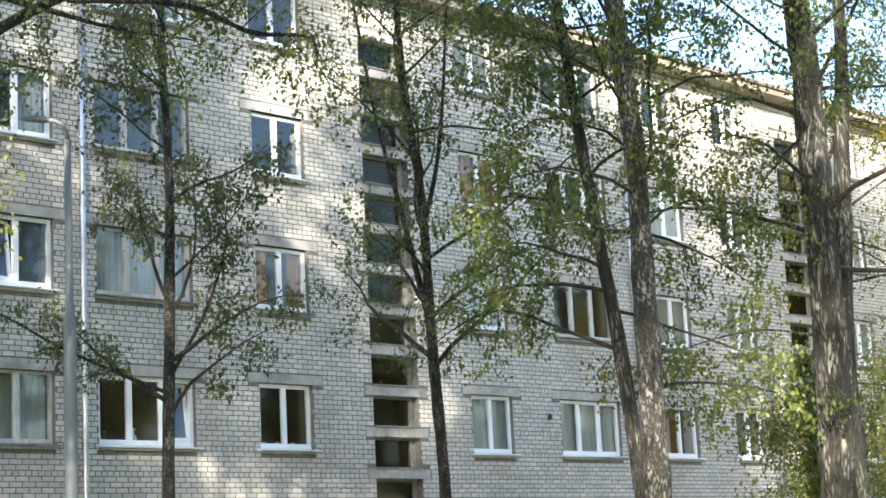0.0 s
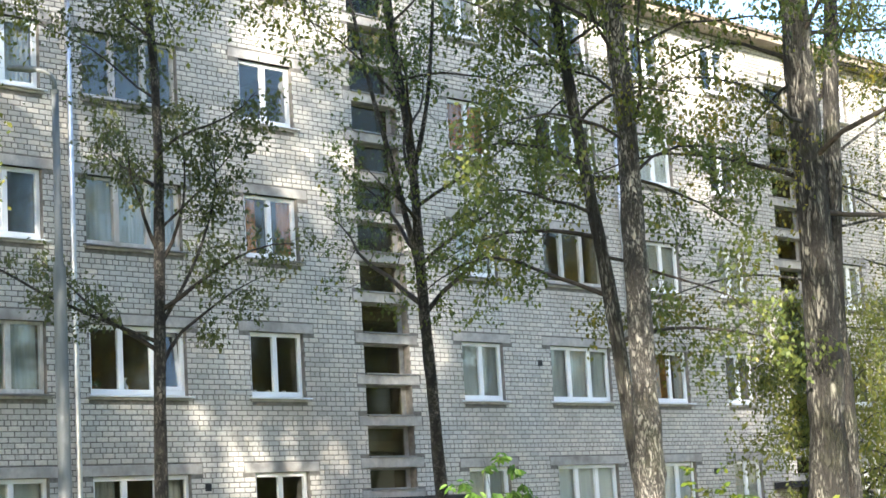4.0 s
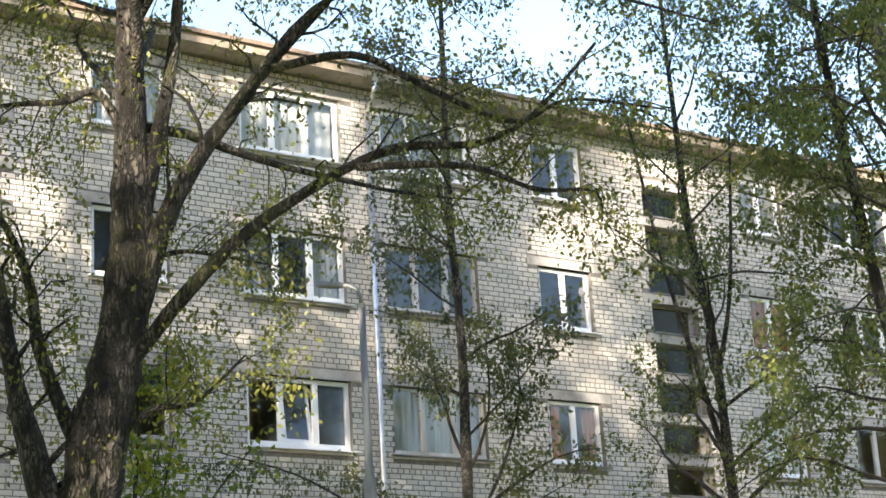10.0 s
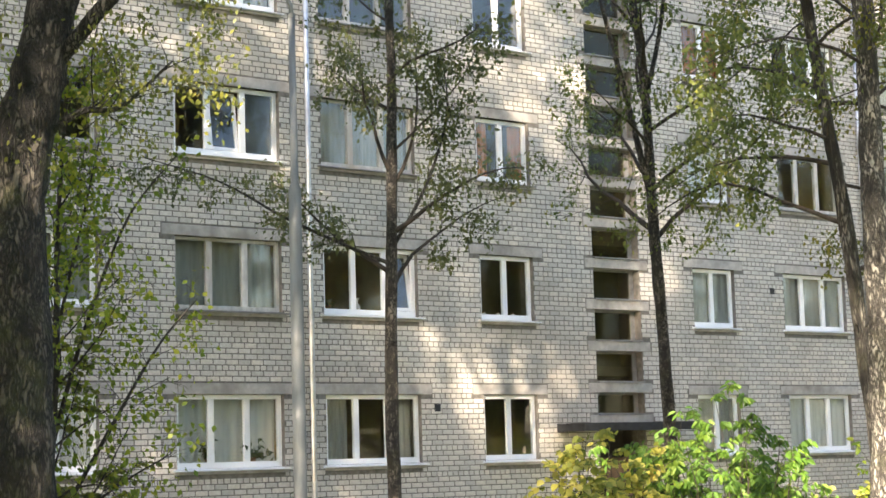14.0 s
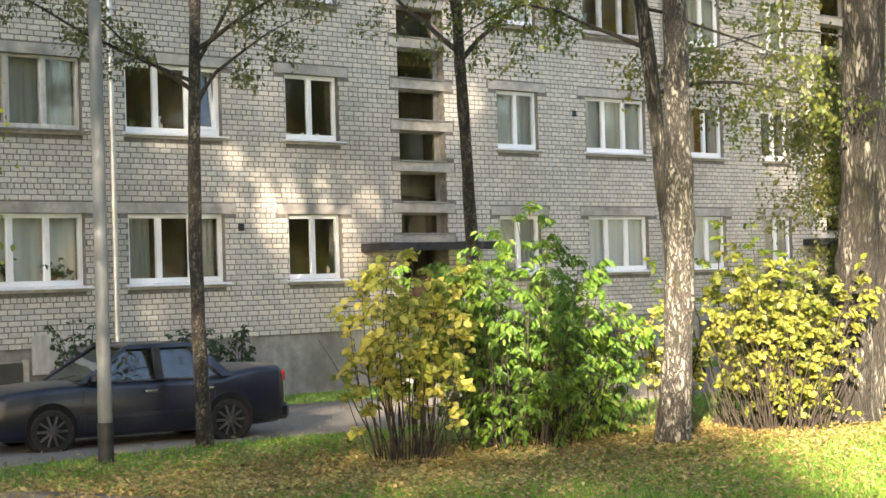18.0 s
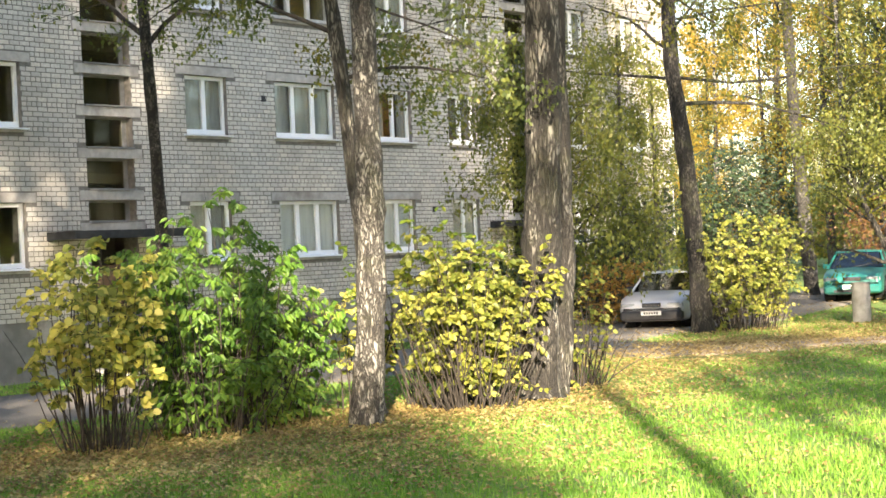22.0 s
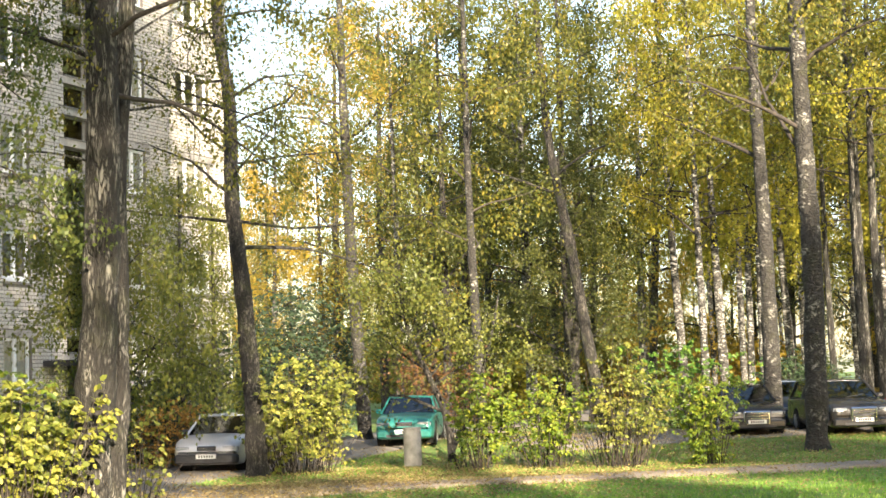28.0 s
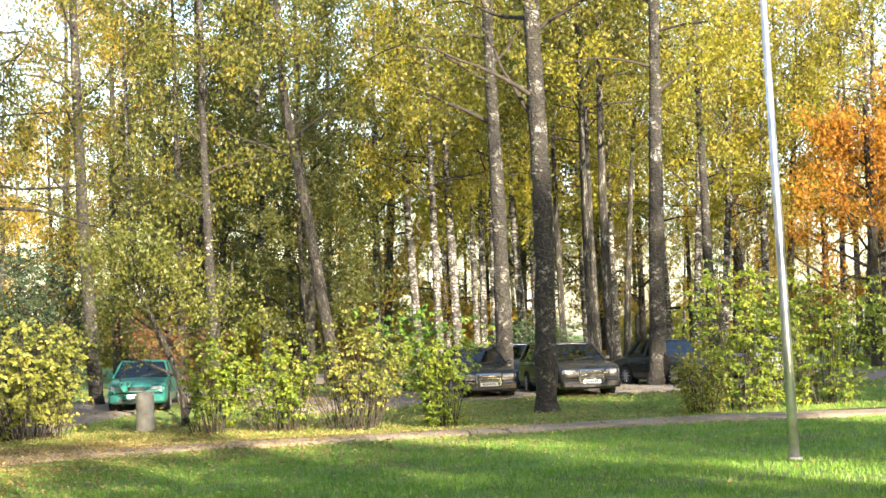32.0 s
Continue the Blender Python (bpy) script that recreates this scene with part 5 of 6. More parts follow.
def litter():
    rng = np.random.default_rng(6)
    spots = []
    for cx, cy, sx, sy, n in ((16, -11.8, 4.5, 1.6, 14000), (21, -12.8, 4.0, 1.4, 9000), (31, -11.0, 6.0, 2.0, 9000), (12.5, -10.6, 2.2, 1.6, 6000), (36, -14, 4, 3.5, 7000), (32.5, -10.8, 2.6, 1.1, 7000), (38, -13, 5, 4, 10000), (47, -19, 5, 5, 16000), (50, -12, 5, 3, 7000), (26, -19, 10, 5, 3500), (14, -15.5, 4, 2.2, 8000), (46, -8, 8, 2, 2500), (18, -3.2, 9, 1.2, 900)):
        spots.append(np.column_stack([rng.normal(cx, sx, n), rng.normal(cy, sy, n)]))
    P = np.concatenate(spots)
    keep = off_paving(P, 0.25) | (rng.random(len(P)) < 0.5)
    P = P[keep & (P[:, 1] < -0.3)]
    n = len(P)
    paved = ~off_paving(P)
    z = lie_of(P) + np.where(paved, 0.075, rng.uniform(0.02, 0.07, n))
    c = np.column_stack([P, z])
    az = rng.uniform(0, np.pi * 2, n)
    L = rng.uniform(0.035, 0.08, n)[:, None]
    d = np.column_stack([np.cos(az), np.sin(az), rng.normal(0, 0.25, n)]) * L
    s = np.column_stack([-np.sin(az), np.cos(az), rng.normal(0, 0.25, n)]) * L * 0.38
    up = np.column_stack([np.zeros(n), np.zeros(n), rng.uniform(0.0, 0.35, n)]) * L
    v = np.stack([c - d * 0.5, c + s + up, c + d * 0.5, c - s + up], 1).reshape(-1, 3)
    me = bpy.data.meshes.new("fallen_leaves")
    me.from_pydata(v.tolist(), [], np.arange(4 * n).reshape(-1, 4).tolist())
    me.materials.append(litter_m)
    tagged(new("fallen_leaves", me), "yellow and brown fallen leaves scattered over the grass", "leaves", kind="stuff")


grass()
litter()

# ---- posts, bin, swing frame ----
LAMP_Z = 8.3
lp = thing("street_lamp", "grey steel street lamp with a short bracket arm", "street lamp", (12.77, -7.77, -0.06))
part("post", tube([(0, 0, 0), (0, 0, 0.9), (0, 0, 0.92), (0, 0, 5.95), (0, 0, 6.03), (0, 0, LAMP_Z)], [0.095, 0.095, 0.09, 0.084, 0.054, 0.046], 14), post_m, lp, smooth=True)
part("post_foot", tube([(0, 0, 0), (0, 0, 0.55)], [0.102, 0.102], 14), black_m, lp, "dark painted foot")
part("collar", tube([(0, 0, LAMP_Z - 0.03), (0, 0, LAMP_Z + 0.03)], [0.054, 0.05], 14), post_m, lp)
part("arm", tube([(0, 0, LAMP_Z), (-0.01, 0.0, LAMP_Z + 0.14), (-0.05, 0.03, LAMP_Z + 0.24), (-0.14, 0.08, LAMP_Z + 0.29), (-0.24, 0.14, LAMP_Z + 0.30)], [0.034, 0.032, 0.03, 0.03, 0.03], 10), post_m, lp, smooth=True)
part("lamp_head", tube([(-0.2, 0.12, LAMP_Z + 0.30), (-0.26, 0.155, LAMP_Z + 0.305), (-0.44, 0.26, LAMP_Z + 0.32), (-0.52, 0.31, LAMP_Z + 0.31)], [0.034, 0.05, 0.048, 0.025], 10), post_m, lp, smooth=True)
sp = thing("metal_pole", "tall leaning galvanised steel pole in the lawn", "pole", (29.38, -26.22, -0.06))
part("shaft", tube([(0, 0, 0), (0.0, 0.05, 1.9), (0.0, 0.26, 9.4)], [0.088, 0.078, 0.045], 16), galv_m, sp, smooth=True)
part("base_plate", tube([(0, 0, 0.04), (0, 0, 0.075)], [0.13, 0.13], 16), plinth_m, sp, "concrete collar flush with the grass")
bn = thing("concrete_bin", "round grey concrete litter bin beside the path", "bin", (41.7, -9.89, -0.04))
part("drum", tube([(0, 0, 0), (0, 0, 0.05), (0, 0, 0.9), (0, 0, 0.95)], [0.21, 0.23, 0.225, 0.21], 20), plinth_m, bn, smooth=False)
part("rim", tube([(0, 0, 0.93), (0, 0, 0.99)], [0.235, 0.235], 20), plinth_m, bn)
sw = thing("swing_frame", "dark wooden swing frame on the far lawn", "swing", (104, -18.5, -0.06), 75)
for x in (-1.6, 1.6):
    for y in (-0.9, 0.9):
        part("leg", tube([(x, y, 0), (x, 0, 3.2)], [0.09, 0.08], 8), dark_bark_m, sw)
part("crossbar", tube([(-1.9, 0, 3.2), (1.9, 0, 3.2)], [0.09, 0.09], 8), dark_bark_m, sw)

# ---- parked cars ----
def paint(name, colour, rough=0.25, metal=0.3):
    m = surface(name, tuple(c * 0.92 for c in colour), colour, 2, rough, metal, 0.0, grime=tuple(c * 0.8 + 0.012 for c in colour), grime_scale=1.5)
    m.node_tree.nodes["Principled BSDF"].inputs["Coat Weight"].default_value = 0.25
    m.node_tree.nodes["Principled BSDF"].inputs["Coat Roughness"].default_value = 0.08
    return m


# blackest colour, stands in for shade in wheel wells and behind spokes
arch_m = surface("painted_wheel_shade", (0.003, 0.003, 0.003), (0.008, 0.008, 0.008), 8, 1.0, 0.0, 0.1)
rim_dark_m = surface("dark_alloy", (0.06, 0.06, 0.062), (0.10, 0.10, 0.103), 6, 0.4, 0.5, 0.1)
rim_m = surface("alloy", (0.45, 0.45, 0.46), (0.58, 0.58, 0.6), 6, 0.35, 0.8, 0.1)
chrome_m = surface("chrome", (0.75, 0.75, 0.76), (0.85, 0.85, 0.86), 4, 0.12, 1.0, 0.0)
lens_m = surface("lamp_lens", (0.28, 0.30, 0.31), (0.42, 0.44, 0.45), 9, 0.12, 0.3, 0.1)
tail_m = surface("tail_lens", (0.28, 0.015, 0.012), (0.36, 0.03, 0.02), 9, 0.2, 0.0, 0.1)
plate_m = surface("number_plate", (0.7, 0.7, 0.68), (0.8, 0.8, 0.78), 4, 0.5, 0.0, 0.0)
cloth_m = surface("car_interior", (0.015, 0.015, 0.016), (0.035, 0.034, 0.033), 9, 0.9, 0.0, 0.2)


def slab(points, thick):
    """A thin solid pane with the given corners."""
    bm = bmesh.new()
    P = [Vector(p) for p in points]
    nrm = (P[1] - P[0]).cross(P[2] - P[0]).normalized() * thick
    a, b = [bm.verts.new(p) for p in P], [bm.verts.new(p - nrm) for p in P]
    bm.faces.new(a)
    bm.faces.new(b[::-1])
    for i in range(len(P)):
        j = (i + 1) % len(P)
        bm.faces.new((a[j], a[i], b[i], b[j]))
    return bm


def car(label, at, turn, coat, length=4.6, wide=1.74, high=1.42, wheelbase=2.66, rims=None, bumper=None, nose=0.70, boot=0.88, wagon=False, grille=None, group="parked cars"):
    """A parked car, its nose towards +x: lofted body, glazed cabin, wheels, lamps, bumpers."""
    rims, bumper, grille = rims or rim_m, bumper or coat, grille or black_m
    ob = thing("car", label, "car", (at[0], at[1], at[2]), turn, group)
    L, w = length / 2, wide / 2
    belt = high * 0.64
    cow, rear = L * 0.40, (-L * 0.95 if wagon else -L * 0.60)
    tail = belt if wagon else boot
    hood = lambda f: nose + 0.03 + (belt - 0.02 - nose) * f ** 0.8
    st = [(L + 0.01, 0.80, 0.30, nose - 0.14), (L - 0.015, 0.885, 0.25, nose - 0.03), (L - 0.09, 0.945, 0.21, nose + 0.02), (L - 0.28, 0.985, 0.19, hood(0.25)), (L - 0.6, 1.0, 0.18, hood(0.5)), (cow + 0.3, 1.0, 0.18, hood(0.8)), (cow + 0.06, 1.0, 0.18, belt - 0.015),
          (cow - 0.05, 1.0, 0.18, belt), (L * 0.1, 1.005, 0.18, belt), (-L * 0.3, 1.005, 0.18, belt), (rear + 0.12, 1.0, 0.19, belt), (rear - 0.06, 1.0, 0.19, tail + (belt - tail) * 0.5), (min(rear - 0.1, -L * 0.8), 0.985, 0.20, tail),
          (-L + 0.12, 0.955, 0.22, tail - 0.005), (-L + 0.03, 0.90, 0.25, tail - 0.05), (-L - 0.01, 0.84, 0.30, tail - 0.18)]
    bm = bmesh.new()
    rings = []
    for x, ws, lo, hi in st:
        half = [(0.0, lo), (0.80, lo), (0.93, lo + 0.03), (0.975, lo + 0.10), (1.0, lo + 0.24), (0.998, lo + (hi - lo) * 0.62), (0.985, hi - 0.09), (0.968, hi - 0.04), (0.935, hi - 0.012), (0.88, hi + 0.002), (0.45, hi + 0.022)]
        ring = [(y * ws * w, z) for y, z in half] + [(0, hi + 0.028)] + [(-y * ws * w, z) for y, z in half[:0:-1]]
        rings.append([bm.verts.new((x, y, z)) for y, z in ring])
    for a, b in zip(rings, rings[1:]):
        for k in range(len(a)):
            j = (k + 1) % len(a)
            bm.faces.new((a[k], a[j], b[j], b[k]))
    bm.faces.new(rings[0][::-1])
    bm.faces.new(rings[-1])
    bmesh.ops.recalc_face_normals(bm, faces=bm.faces)
    body = part("body", bm, coat, ob, smooth=True)
    # cabin: flat pillars flush with the panes, under a curved roof
    rf, rr = cow - high * 0.50, (rear + 0.30 if wagon else rear + high * 0.36)
    yb, yt = w * 0.915, w * 0.70
    top = high - 0.045
    mid = (rf + rr) / 2 + 0.06

    def edge(x_low, x_top, f, sgn, proud=0.0):
        return (x_low + (x_top - x_low) * f, sgn * (yb + (yt - yb) * f + proud), belt - 0.005 + (top - belt + 0.005) * f)

    bays = [(cow, rf), (mid + 0.01, mid), (rear, rr)]
    for sgn in (1, -1):
        def side(name, pts, material, thick, owner=ob):
            return part(name, slab(pts if sgn < 0 else pts[::-1], thick), material, owner)
        for (a0, a1), (b0, b1) in zip(bays, bays[1:]):
            side("side_window", [edge(a0, a1, 0.02, sgn), edge(b0, b1, 0.02, sgn), edge(b0, b1, 0.95, sgn), edge(a0, a1, 0.95, sgn)], car_glass_m, 0.008)
        for x0, x1, t0, t1, mt in ((cow + 0.05, cow - 0.05, rf + 0.03, rf - 0.05, coat), (mid + 0.06, mid - 0.05, mid + 0.05, mid - 0.05, black_m), (rear + 0.13, rear - 0.05, rr + 0.07, rr - 0.05, coat)):
            side("pillar", [edge(x0, t0, 0, sgn, 0.008), edge(x1, t1, 0, sgn, 0.008), edge(x1, t1, 1, sgn, 0.008), edge(x0, t0, 1, sgn, 0.008)], mt, 0.05)
        side("roof_rail", [edge(cow, rf, 0.91, sgn, 0.011), edge(rear, rr, 0.91, sgn, 0.011), edge(rear, rr, 1.03, sgn, 0.011), edge(cow, rf, 1.03, sgn, 0.011)], coat, 0.05)
        side("window_trim", [edge(cow, rf, 0.0, sgn, 0.012), edge(rear, rr, 0.0, sgn, 0.012), edge(rear, rr, 0.05, sgn, 0.012), edge(cow, rf, 0.05, sgn, 0.012)], black_m, 0.012)
        part("mirror", box(cow - 0.24, cow - 0.11, sgn * (w + 0.05) - 0.09, sgn * (w + 0.05) + 0.09, belt + 0.01, belt + 0.14, 0.035), coat if coat is not silver_m else black_m, ob)
        part("side_strip", box(-wheelbase / 2 + 0.42, wheelbase / 2 - 0.38, sgn * w - 0.010, sgn * w + 0.012, 0.44, 0.50, 0.006), black_m if bumper is black_m else coat, ob)
        for x in (mid + 0.14, rear + 0.36):
            part("door_handle", box(x - 0.09, x + 0.09, sgn * (w - 0.006) - 0.016, sgn * (w - 0.006) + 0.016, belt - 0.16, belt - 0.125, 0.008), coat if coat is not navy_m else chrome_m, ob)
        for x in (cow - 0.02, mid, rear + 0.25):
            part("door_seam", box(x - 0.004, x + 0.004, sgn * (w - 0.002) - 0.006, sgn * (w - 0.002) + 0.004, 0.30, belt - 0.09), black_m, ob)
        hl = part("headlight", box(L - 0.14, L + 0.004, sgn * w * 0.66 - 0.19, sgn * w * 0.66 + 0.16, nose - 0.15, nose - 0.025, 0.025), lens_m, ob)
        part("indicator", box(L - 0.20, L - 0.035, sgn * (w * 0.66 + 0.20) - 0.035, sgn * (w * 0.66 + 0.20) + 0.03, nose - 0.145, nose - 0.04, 0.015), lens_m, hl)
        part("tail_light", box(-L - 0.012, -L + 0.14, sgn * w * 0.72 - 0.16, sgn * w * 0.72 + 0.15, tail - 0.24, tail - 0.07, 0.025), tail_m, ob)
        for ax in (wheelbase / 2 + 0.02, -wheelbase / 2 + 0.02):
            yy = sgn * (w - 0.10)
            # solid black disc instead of a hollow: the well's shade as colour
            part("wheel_arch_shade", tube([(ax, sgn * (w - 0.30), 0.34), (ax, sgn * (w + 0.006), 0.34)], [0.365, 0.36], 28), arch_m, ob)
            wh = part("wheel", tube([(ax, yy - sgn * 0.095, 0.31), (ax, yy - sgn * 0.08, 0.31), (ax, yy + sgn * 0.09, 0.31), (ax, yy + sgn * 0.12, 0.31)], [0.29, 0.315, 0.315, 0.285], 28), tyre_m, ob, "black tyre")
            # disc behind the spokes, shade between them painted black
            part("rim", tube([(ax, yy + sgn * 0.09, 0.31), (ax, yy + sgn * 0.123, 0.31)], [0.225, 0.215], 24), arch_m, wh)
            for q in range(10):
                a = math.tau * q / 10
                c, s = math.cos(a), math.sin(a)
                part("spoke", tube([(ax + c * 0.03, yy + sgn * 0.128, 0.31 + s * 0.03), (ax + c * 0.212, yy + sgn * 0.124, 0.31 + s * 0.212)], [0.024, 0.017], 5), rims, wh)
            part("hub", tube([(ax, yy + sgn * 0.12, 0.31), (ax, yy + sgn * 0.138, 0.31)], [0.05, 0.04], 12), rims, wh)
    part("windscreen", slab([(cow + 0.03, -yb * 0.95, belt + 0.0), (cow + 0.03, yb * 0.95, belt + 0.0), (rf, yt * 0.95, top), (rf, -yt * 0.95, top)], 0.01), car_glass_m, ob)
    part("wiper", tube([(cow + 0.05, -yb * 0.1, belt + 0.035), (cow - 0.06, yb * 0.55, belt + 0.11)], [0.012, 0.008], 5), black_m, ob)
    part("rear_window", slab([(rear, yb * 0.94, belt + 0.01), (rear, -yb * 0.94, belt + 0.01), (rr, -yt * 0.94, top), (rr, yt * 0.94, top)], 0.01), car_glass_m, ob)
    bm = bmesh.new()
    rows = []
    for i in range(9):
        f = i / 8
        x = rf + 0.03 + (rr - rf - 0.06) * f
        lift = 0.045 * (1 - (2 * f - 1) ** 2)
        rows.append([bm.verts.new((x, y * (yt + 0.012), top - 0.012 + lift * (1 - 0.5 * y * y) + 0.02 * (1 - y * y))) for y in (-1, -0.85, -0.5, 0, 0.5, 0.85, 1)])
    for a, b in zip(rows, rows[1:]):
        for k in range(6):
            bm.faces.new((a[k], a[k + 1], b[k + 1], b[k]))
    r = bmesh.ops.extrude_face_region(bm, geom=bm.faces[:])
    for v in (g for g in r["geom"] if isinstance(g, bmesh.types.BMVert)):
        v.co.z -= 0.03
    bmesh.ops.recalc_face_normals(bm, faces=bm.faces)
    part("roof", bm, coat, ob, smooth=True)
    if wagon:
        for sgn in (1, -1):
            part("luggage_rail", tube([(rf - 0.2, sgn * yt, top + 0.02), (rf - 0.26, sgn * yt, top + 0.07), (rr + 0.16, sgn * yt, top + 0.07), (rr + 0.1, sgn * yt, top + 0.02)], [0.015] * 4, 6), chrome_m, ob)
    cabin = part("interior", box(rear + 0.08, cow - 0.06, -yb * 0.94, yb * 0.94, belt - 0.1, belt + 0.045, 0.02), cloth_m, ob, "dark dashboard and door linings")
    for x in (mid + 0.05, rear + 0.55):
        for y in (-0.36, 0.36):
            part("seat_back", box(x - 0.06, x + 0.06, y - 0.21, y + 0.21, belt + 0.045, belt + 0.17, 0.04), cloth_m, cabin)
            part("headrest", box(x - 0.05, x + 0.04, y - 0.12, y + 0.12, belt + 0.19, belt + 0.33, 0.04), cloth_m, cabin)
    bp = part("bumper", box(L - 0.12, L + 0.06, -w * 0.93, w * 0.93, 0.23, 0.47, 0.05), bumper, ob, "front bumper")
    part("air_intake", box(L + 0.055, L + 0.066, -w * 0.6, w * 0.6, 0.26, 0.335), black_m, bp)
    part("number_plate", box(L + 0.06, L + 0.072, -0.26, 0.26, 0.36, 0.47, 0.003), plate_m, bp)
    for q in range(6):
        part("plate_bar", box(L + 0.073, L + 0.075, -0.19 + q * 0.066, -0.15 + q * 0.066, 0.385, 0.445), black_m, bp)
    part("bumper", box(-L - 0.06, -L + 0.12, -w * 0.93, w * 0.93, 0.26, 0.50, 0.05), bumper, ob, "rear bumper")
    if grille is chrome_m:
        gr = part("grille", box(L - 0.06, L + 0.066, -0.38, 0.38, 0.34, nose - 0.02, 0.03), grille, ob, "chrome-framed grille")
        part("grille_mesh", box(L + 0.06, L + 0.070, -0.33, 0.33, 0.38, nose - 0.055, 0.003), black_m, gr)
        for q in range(3):
            z = 0.50 + (nose - 0.60) * q / 2
            part("grille_bar", box(L + 0.07, L + 0.076, -0.32, 0.32, z, z + 0.016), chrome_m, gr)
        return ob
    gr = part("grille", box(L - 0.06, L + 0.012, -0.25, 0.25, nose - 0.155, nose - 0.025, 0.01), chrome_m, ob, "chrome-edged grille between the headlights")
    part("grille_mesh", box(L + 0.010, L + 0.018, -0.238, 0.238, nose - 0.148, nose - 0.034), black_m, gr)
    part("grille_bar", box(L + 0.018, L + 0.022, -0.236, 0.236, nose - 0.094, nose - 0.088), chrome_m, gr)
    return ob


navy_m, silver_m, teal_m = paint("dark_navy_paint", (0.005, 0.007, 0.022), 0.3, 0.0), paint("silver_paint", (0.47, 0.48, 0.50), 0.35, 0.3), paint("teal_paint", (0.02, 0.17, 0.145), 0.3, 0.1)
anthracite_m, blue_m, white_m = paint("anthracite_paint", (0.035, 0.034, 0.034), 0.25, 0.4), paint("blue_grey_paint", (0.03, 0.045, 0.075), 0.3, 0.4), paint("white_paint", (0.62, 0.63, 0.63), 0.35, 0.0)
car("dark navy-blue saloon car parked on the drive", (14.50, -5.62, -0.03), 165, navy_m, 4.40, 1.76, 1.45, 2.60, rim_dark_m, nose=0.78, boot=1.05, group="parked cars")
car("silver saloon car facing the lawn on the drive", (41.5, -4.7, -0.02), 195, silver_m, 4.55, 1.76, 1.44, 2.62, rim_m, black_m, 0.70)
car("teal hatchback parked behind the shrubs", (49.9, -6.5, 0.22), 196, teal_m, 4.2, 1.72, 1.44, 2.5, rim_m, teal_m, 0.72, 0.94)
car("black saloon car half hidden by a shrub", (52.0, -16.15, 0.25), 203, anthracite_m, 4.6, 1.78, 1.46, 2.65, rim_m, anthracite_m, 0.74, grille=chrome_m)
car("blue-grey car in the second row of the car park", (57.5, -16.4, 0.26), 205, blue_m, 4.5, 1.75, 1.50, 2.65)
car("dark grey estate car with a chrome grille", (52.5, -18.95, 0.25), 205, anthracite_m, 4.77, 1.86, 1.54, 2.71, rim_m, anthracite_m, 0.78, wagon=True, grille=chrome_m)
car("black car parked beyond the estate car", (57.9, -21.5, 0.26), 222, anthracite_m, 4.5, 1.76, 1.48, 2.65)
car("white car parked at the end of the row", (59.5, -24.6, 0.26), 205, white_m, 4.4, 1.74, 1.45, 2.6)


# ---- things on the window sills ----
def potted_plant(x, z, h, seed):
    rnd, rng = random.Random(seed), np.random.default_rng(seed)
    ob = thing("potted_plant", "green house plant in a clay pot on a window sill", "plant", (x, 0.27, z), group="house plants on the sills")
    part("pot", tube([(0, 0, 0), (0, 0, 0.10), (0, 0, 0.115)], [0.05, 0.07, 0.074], 14), clay_m, ob, "clay pot")
    spots, V, F = [], [], []
    for i in range(14):
        pts = wander(rnd, (0, 0, 0.10), (rnd.gauss(0, 0.6), rnd.gauss(0, 0.25), 1), h * rnd.uniform(0.6, 1.1), 4, 0.2, 0.15)
        tube_into(V, F, pts, [0.004, 0.004, 0.003, 0.003, 0.002], 3)
        spots += [tuple(p) for p in pts[1:]] + [tuple(pts[-1])]
    tagged(under("stemwork", mesh_of("stemwork", V, F, leaf_dark_m, True), ob), kind="stuff")
    under("foliage", leaves_mesh("foliage", spots, 0.12, leaf_dark_m, rng, 0.2, 0.5), ob)


clay_m = surface("clay_pot", (0.22, 0.10, 0.06), (0.32, 0.16, 0.09), 8, 0.85, bump=0.2)
china_m = surface("pale_china", (0.60, 0.57, 0.52), (0.72, 0.69, 0.64), 8, 0.3, bump=0.05)
potted_plant(16.15, SILL + 0.06, 0.34, 3)
potted_plant(17.05, SILL + 0.06, 0.40, 4)
potted_plant(18.75, SILL + STOREY + 0.06, 0.12, 5)
vs = thing("vase", "small pale china vase on a window sill", "vase", (19.42, 0.26, SILL + STOREY + 0.06))
part("vessel", tube([(0, 0, 0), (0, 0, 0.04), (0, 0, 0.11), (0, 0, 0.17), (0, 0, 0.22), (0, 0, 0.27)], [0.04, 0.065, 0.075, 0.03, 0.028, 0.055], 18), china_m, vs, smooth=True)
part("lip", tube([(0, 0, 0.265), (0, 0, 0.278)], [0.056, 0.060], 18), china_m, vs, smooth=True)
for x in (22.55, 22.9, 23.3):
    part_pot = thing("jar", "small glazed jar on a window sill", "jar", (x, 0.25, SILL + STOREY + 0.06), group="jars on the sill")
    part("vessel", tube([(0, 0, 0), (0, 0, 0.07), (0, 0, 0.09)], [0.035, 0.04, 0.03], 12), china_m, part_pot, smooth=True)
    part("cap", tube([(0, 0, 0.09), (0, 0, 0.105)], [0.033, 0.033], 12), clay_m, part_pot)

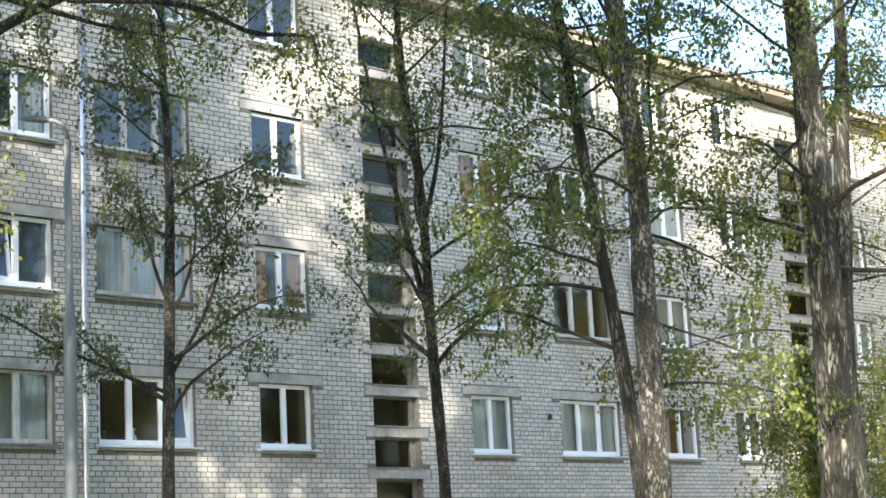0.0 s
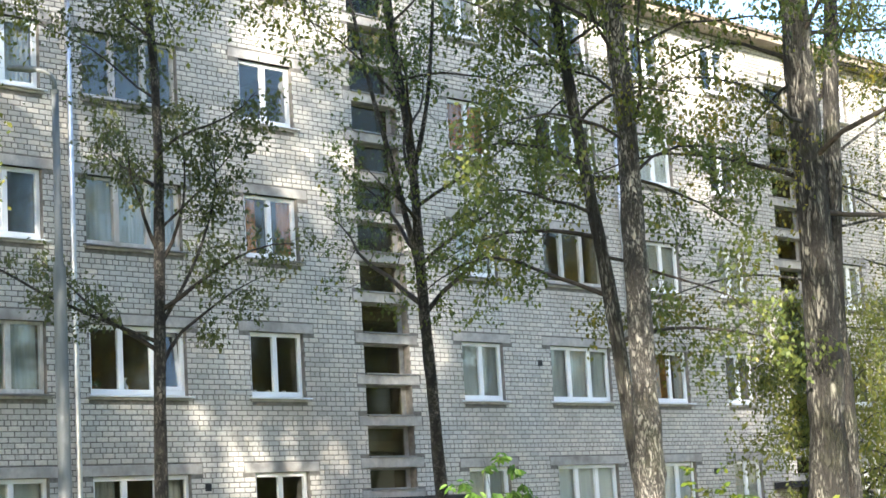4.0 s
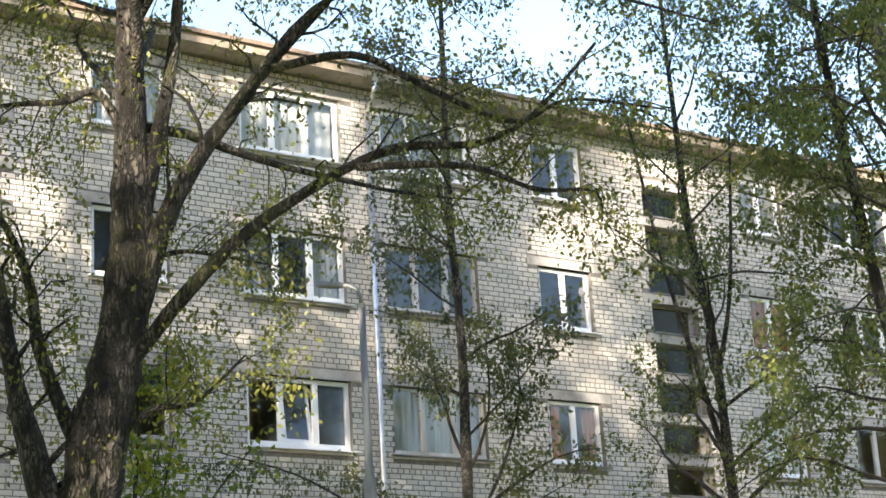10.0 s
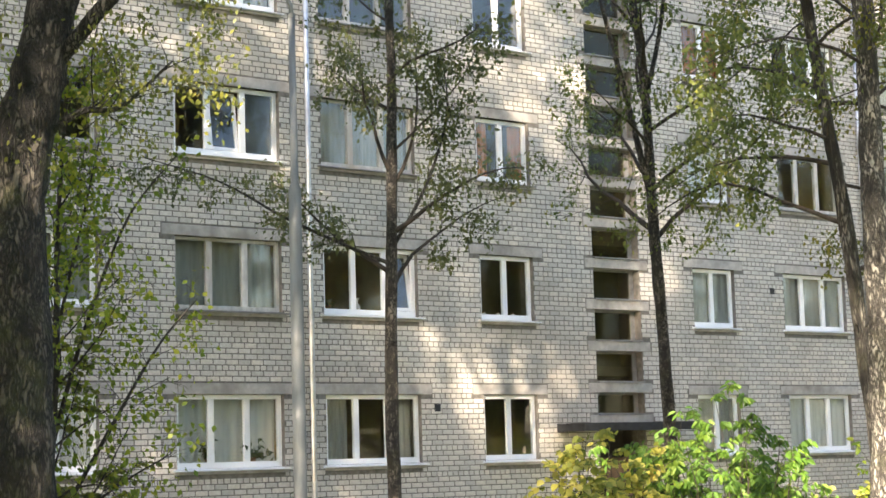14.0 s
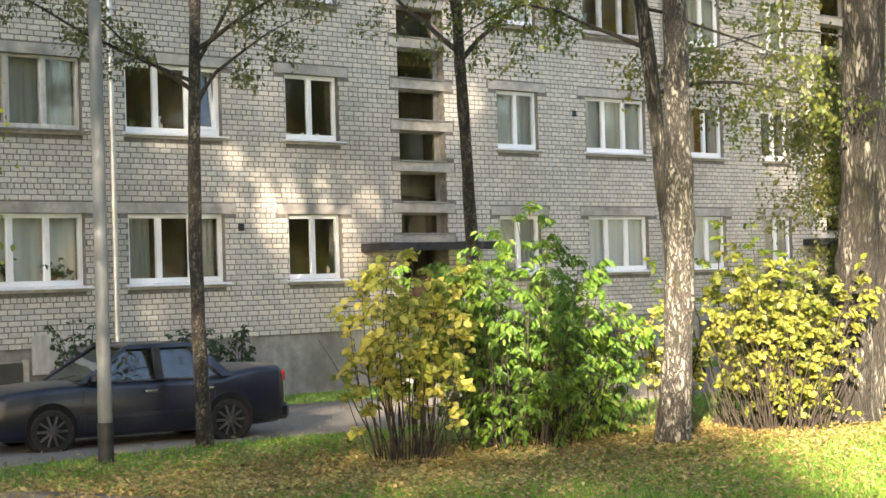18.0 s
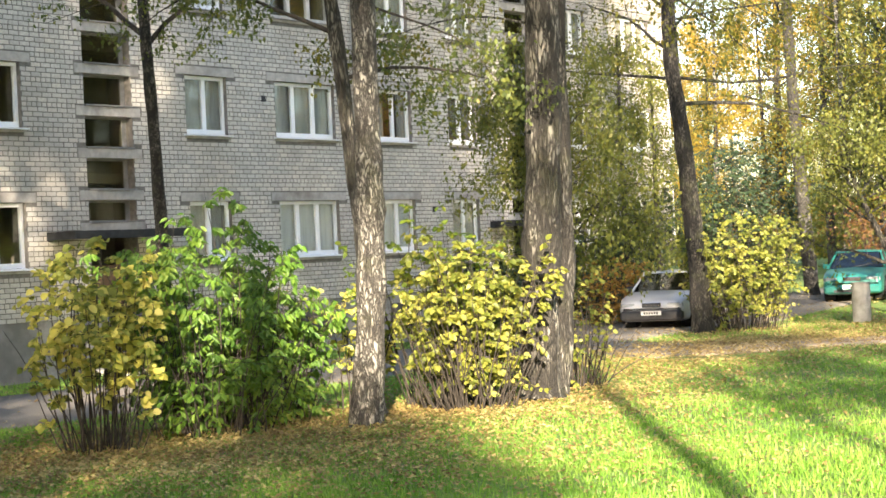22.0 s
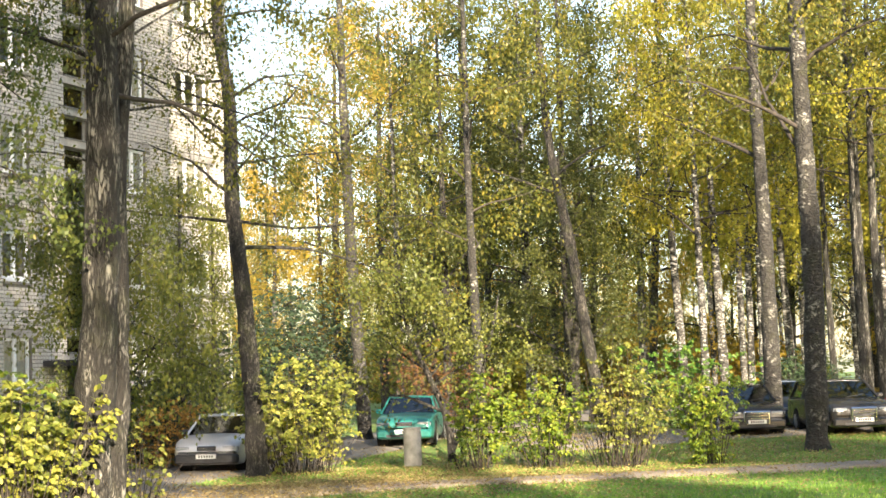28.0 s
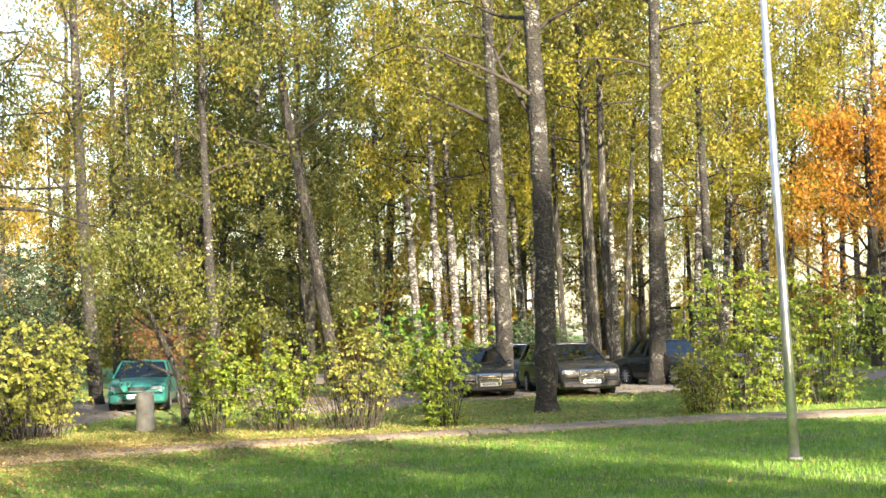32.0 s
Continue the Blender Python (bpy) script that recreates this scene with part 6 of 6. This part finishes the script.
# ---- bricks of the front wall: 250 x 88 mm with 12 mm joints, a header course every fifth ----
def bricks():
    rnd = random.Random(5)
    near, rest_v, rest_f = [], [], []
    z, course = PLINTH, 0
    while z + 0.1 <= TOP + 1e-6:
        cuts = sorted((h[0], h[1]) for h in holes if h[2] < z + 0.094 and h[3] > z + 0.006)
        spans, x = [], 9.0
        for a, b in cuts:
            if a > x:
                spans.append((x, a))
            x = max(x, b)
        spans.append((x, RIGHT))
        head = course % 5 == 3
        size = 0.132 if head else 0.262
        shift = (0.131 if course % 2 else 0.0) + (0.066 if head else 0.0)
        for a, b in spans:
            x = math.floor((a - shift) / size) * size + shift
            while x < b - 0.02:
                x0, x1 = max(x, a + 0.002), min(x + size - 0.019, b - 0.002)
                if x1 - x0 > 0.03:
                    e = rnd.uniform(-0.0025, 0.0025)
                    j = rnd.uniform(-0.0015, 0.0015)
                    if x1 - x0 > 0.242 and 18.9 < x0 < 23.6 and 1.2 < z < 2.9 and len(near) < 300:
                        near.append((x0, e, z + j))
                    else:
                        i, y = len(rest_v), e
                        za, zb = z + 0.008 + j, z + 0.092 + j
                        rest_v += [(x0, 0.009, za), (x1, 0.009, za), (x1, 0.009, zb), (x0, 0.009, zb), (x0 + 0.005, y, za + 0.005), (x1 - 0.005, y, za + 0.005), (x1 - 0.005, y, zb - 0.005), (x0 + 0.005, y, zb - 0.005)]
                        rest_f += [(i + 4, i + 5, i + 6, i + 7), (i, i + 1, i + 5, i + 4), (i + 1, i + 2, i + 6, i + 5), (i + 2, i + 3, i + 7, i + 6), (i + 3, i, i + 4, i + 7)]
                x += size
        z += 0.1
        course += 1
    ob = tagged(new("brickwork", mesh_of("brickwork", rest_v, rest_f, brick_m)), "pale grey silicate bricks with dark joints", kind="stuff")
    ob.parent = house
    w = 0.1215
    one = mesh_of("brick", [(-w, 0.009, 0.008), (w, 0.009, 0.008), (w, 0.009, 0.092), (-w, 0.009, 0.092), (-w + 0.005, 0, 0.013), (w - 0.005, 0, 0.013), (w - 0.005, 0, 0.087), (-w + 0.005, 0, 0.087)],
                  [(4, 5, 6, 7), (0, 1, 5, 4), (1, 2, 6, 5), (2, 3, 7, 6), (3, 0, 4, 7)], brick_m)
    for x, y, z in near:
        under("brick", one, house, Matrix.Translation((x + w, y, z)))


bricks()
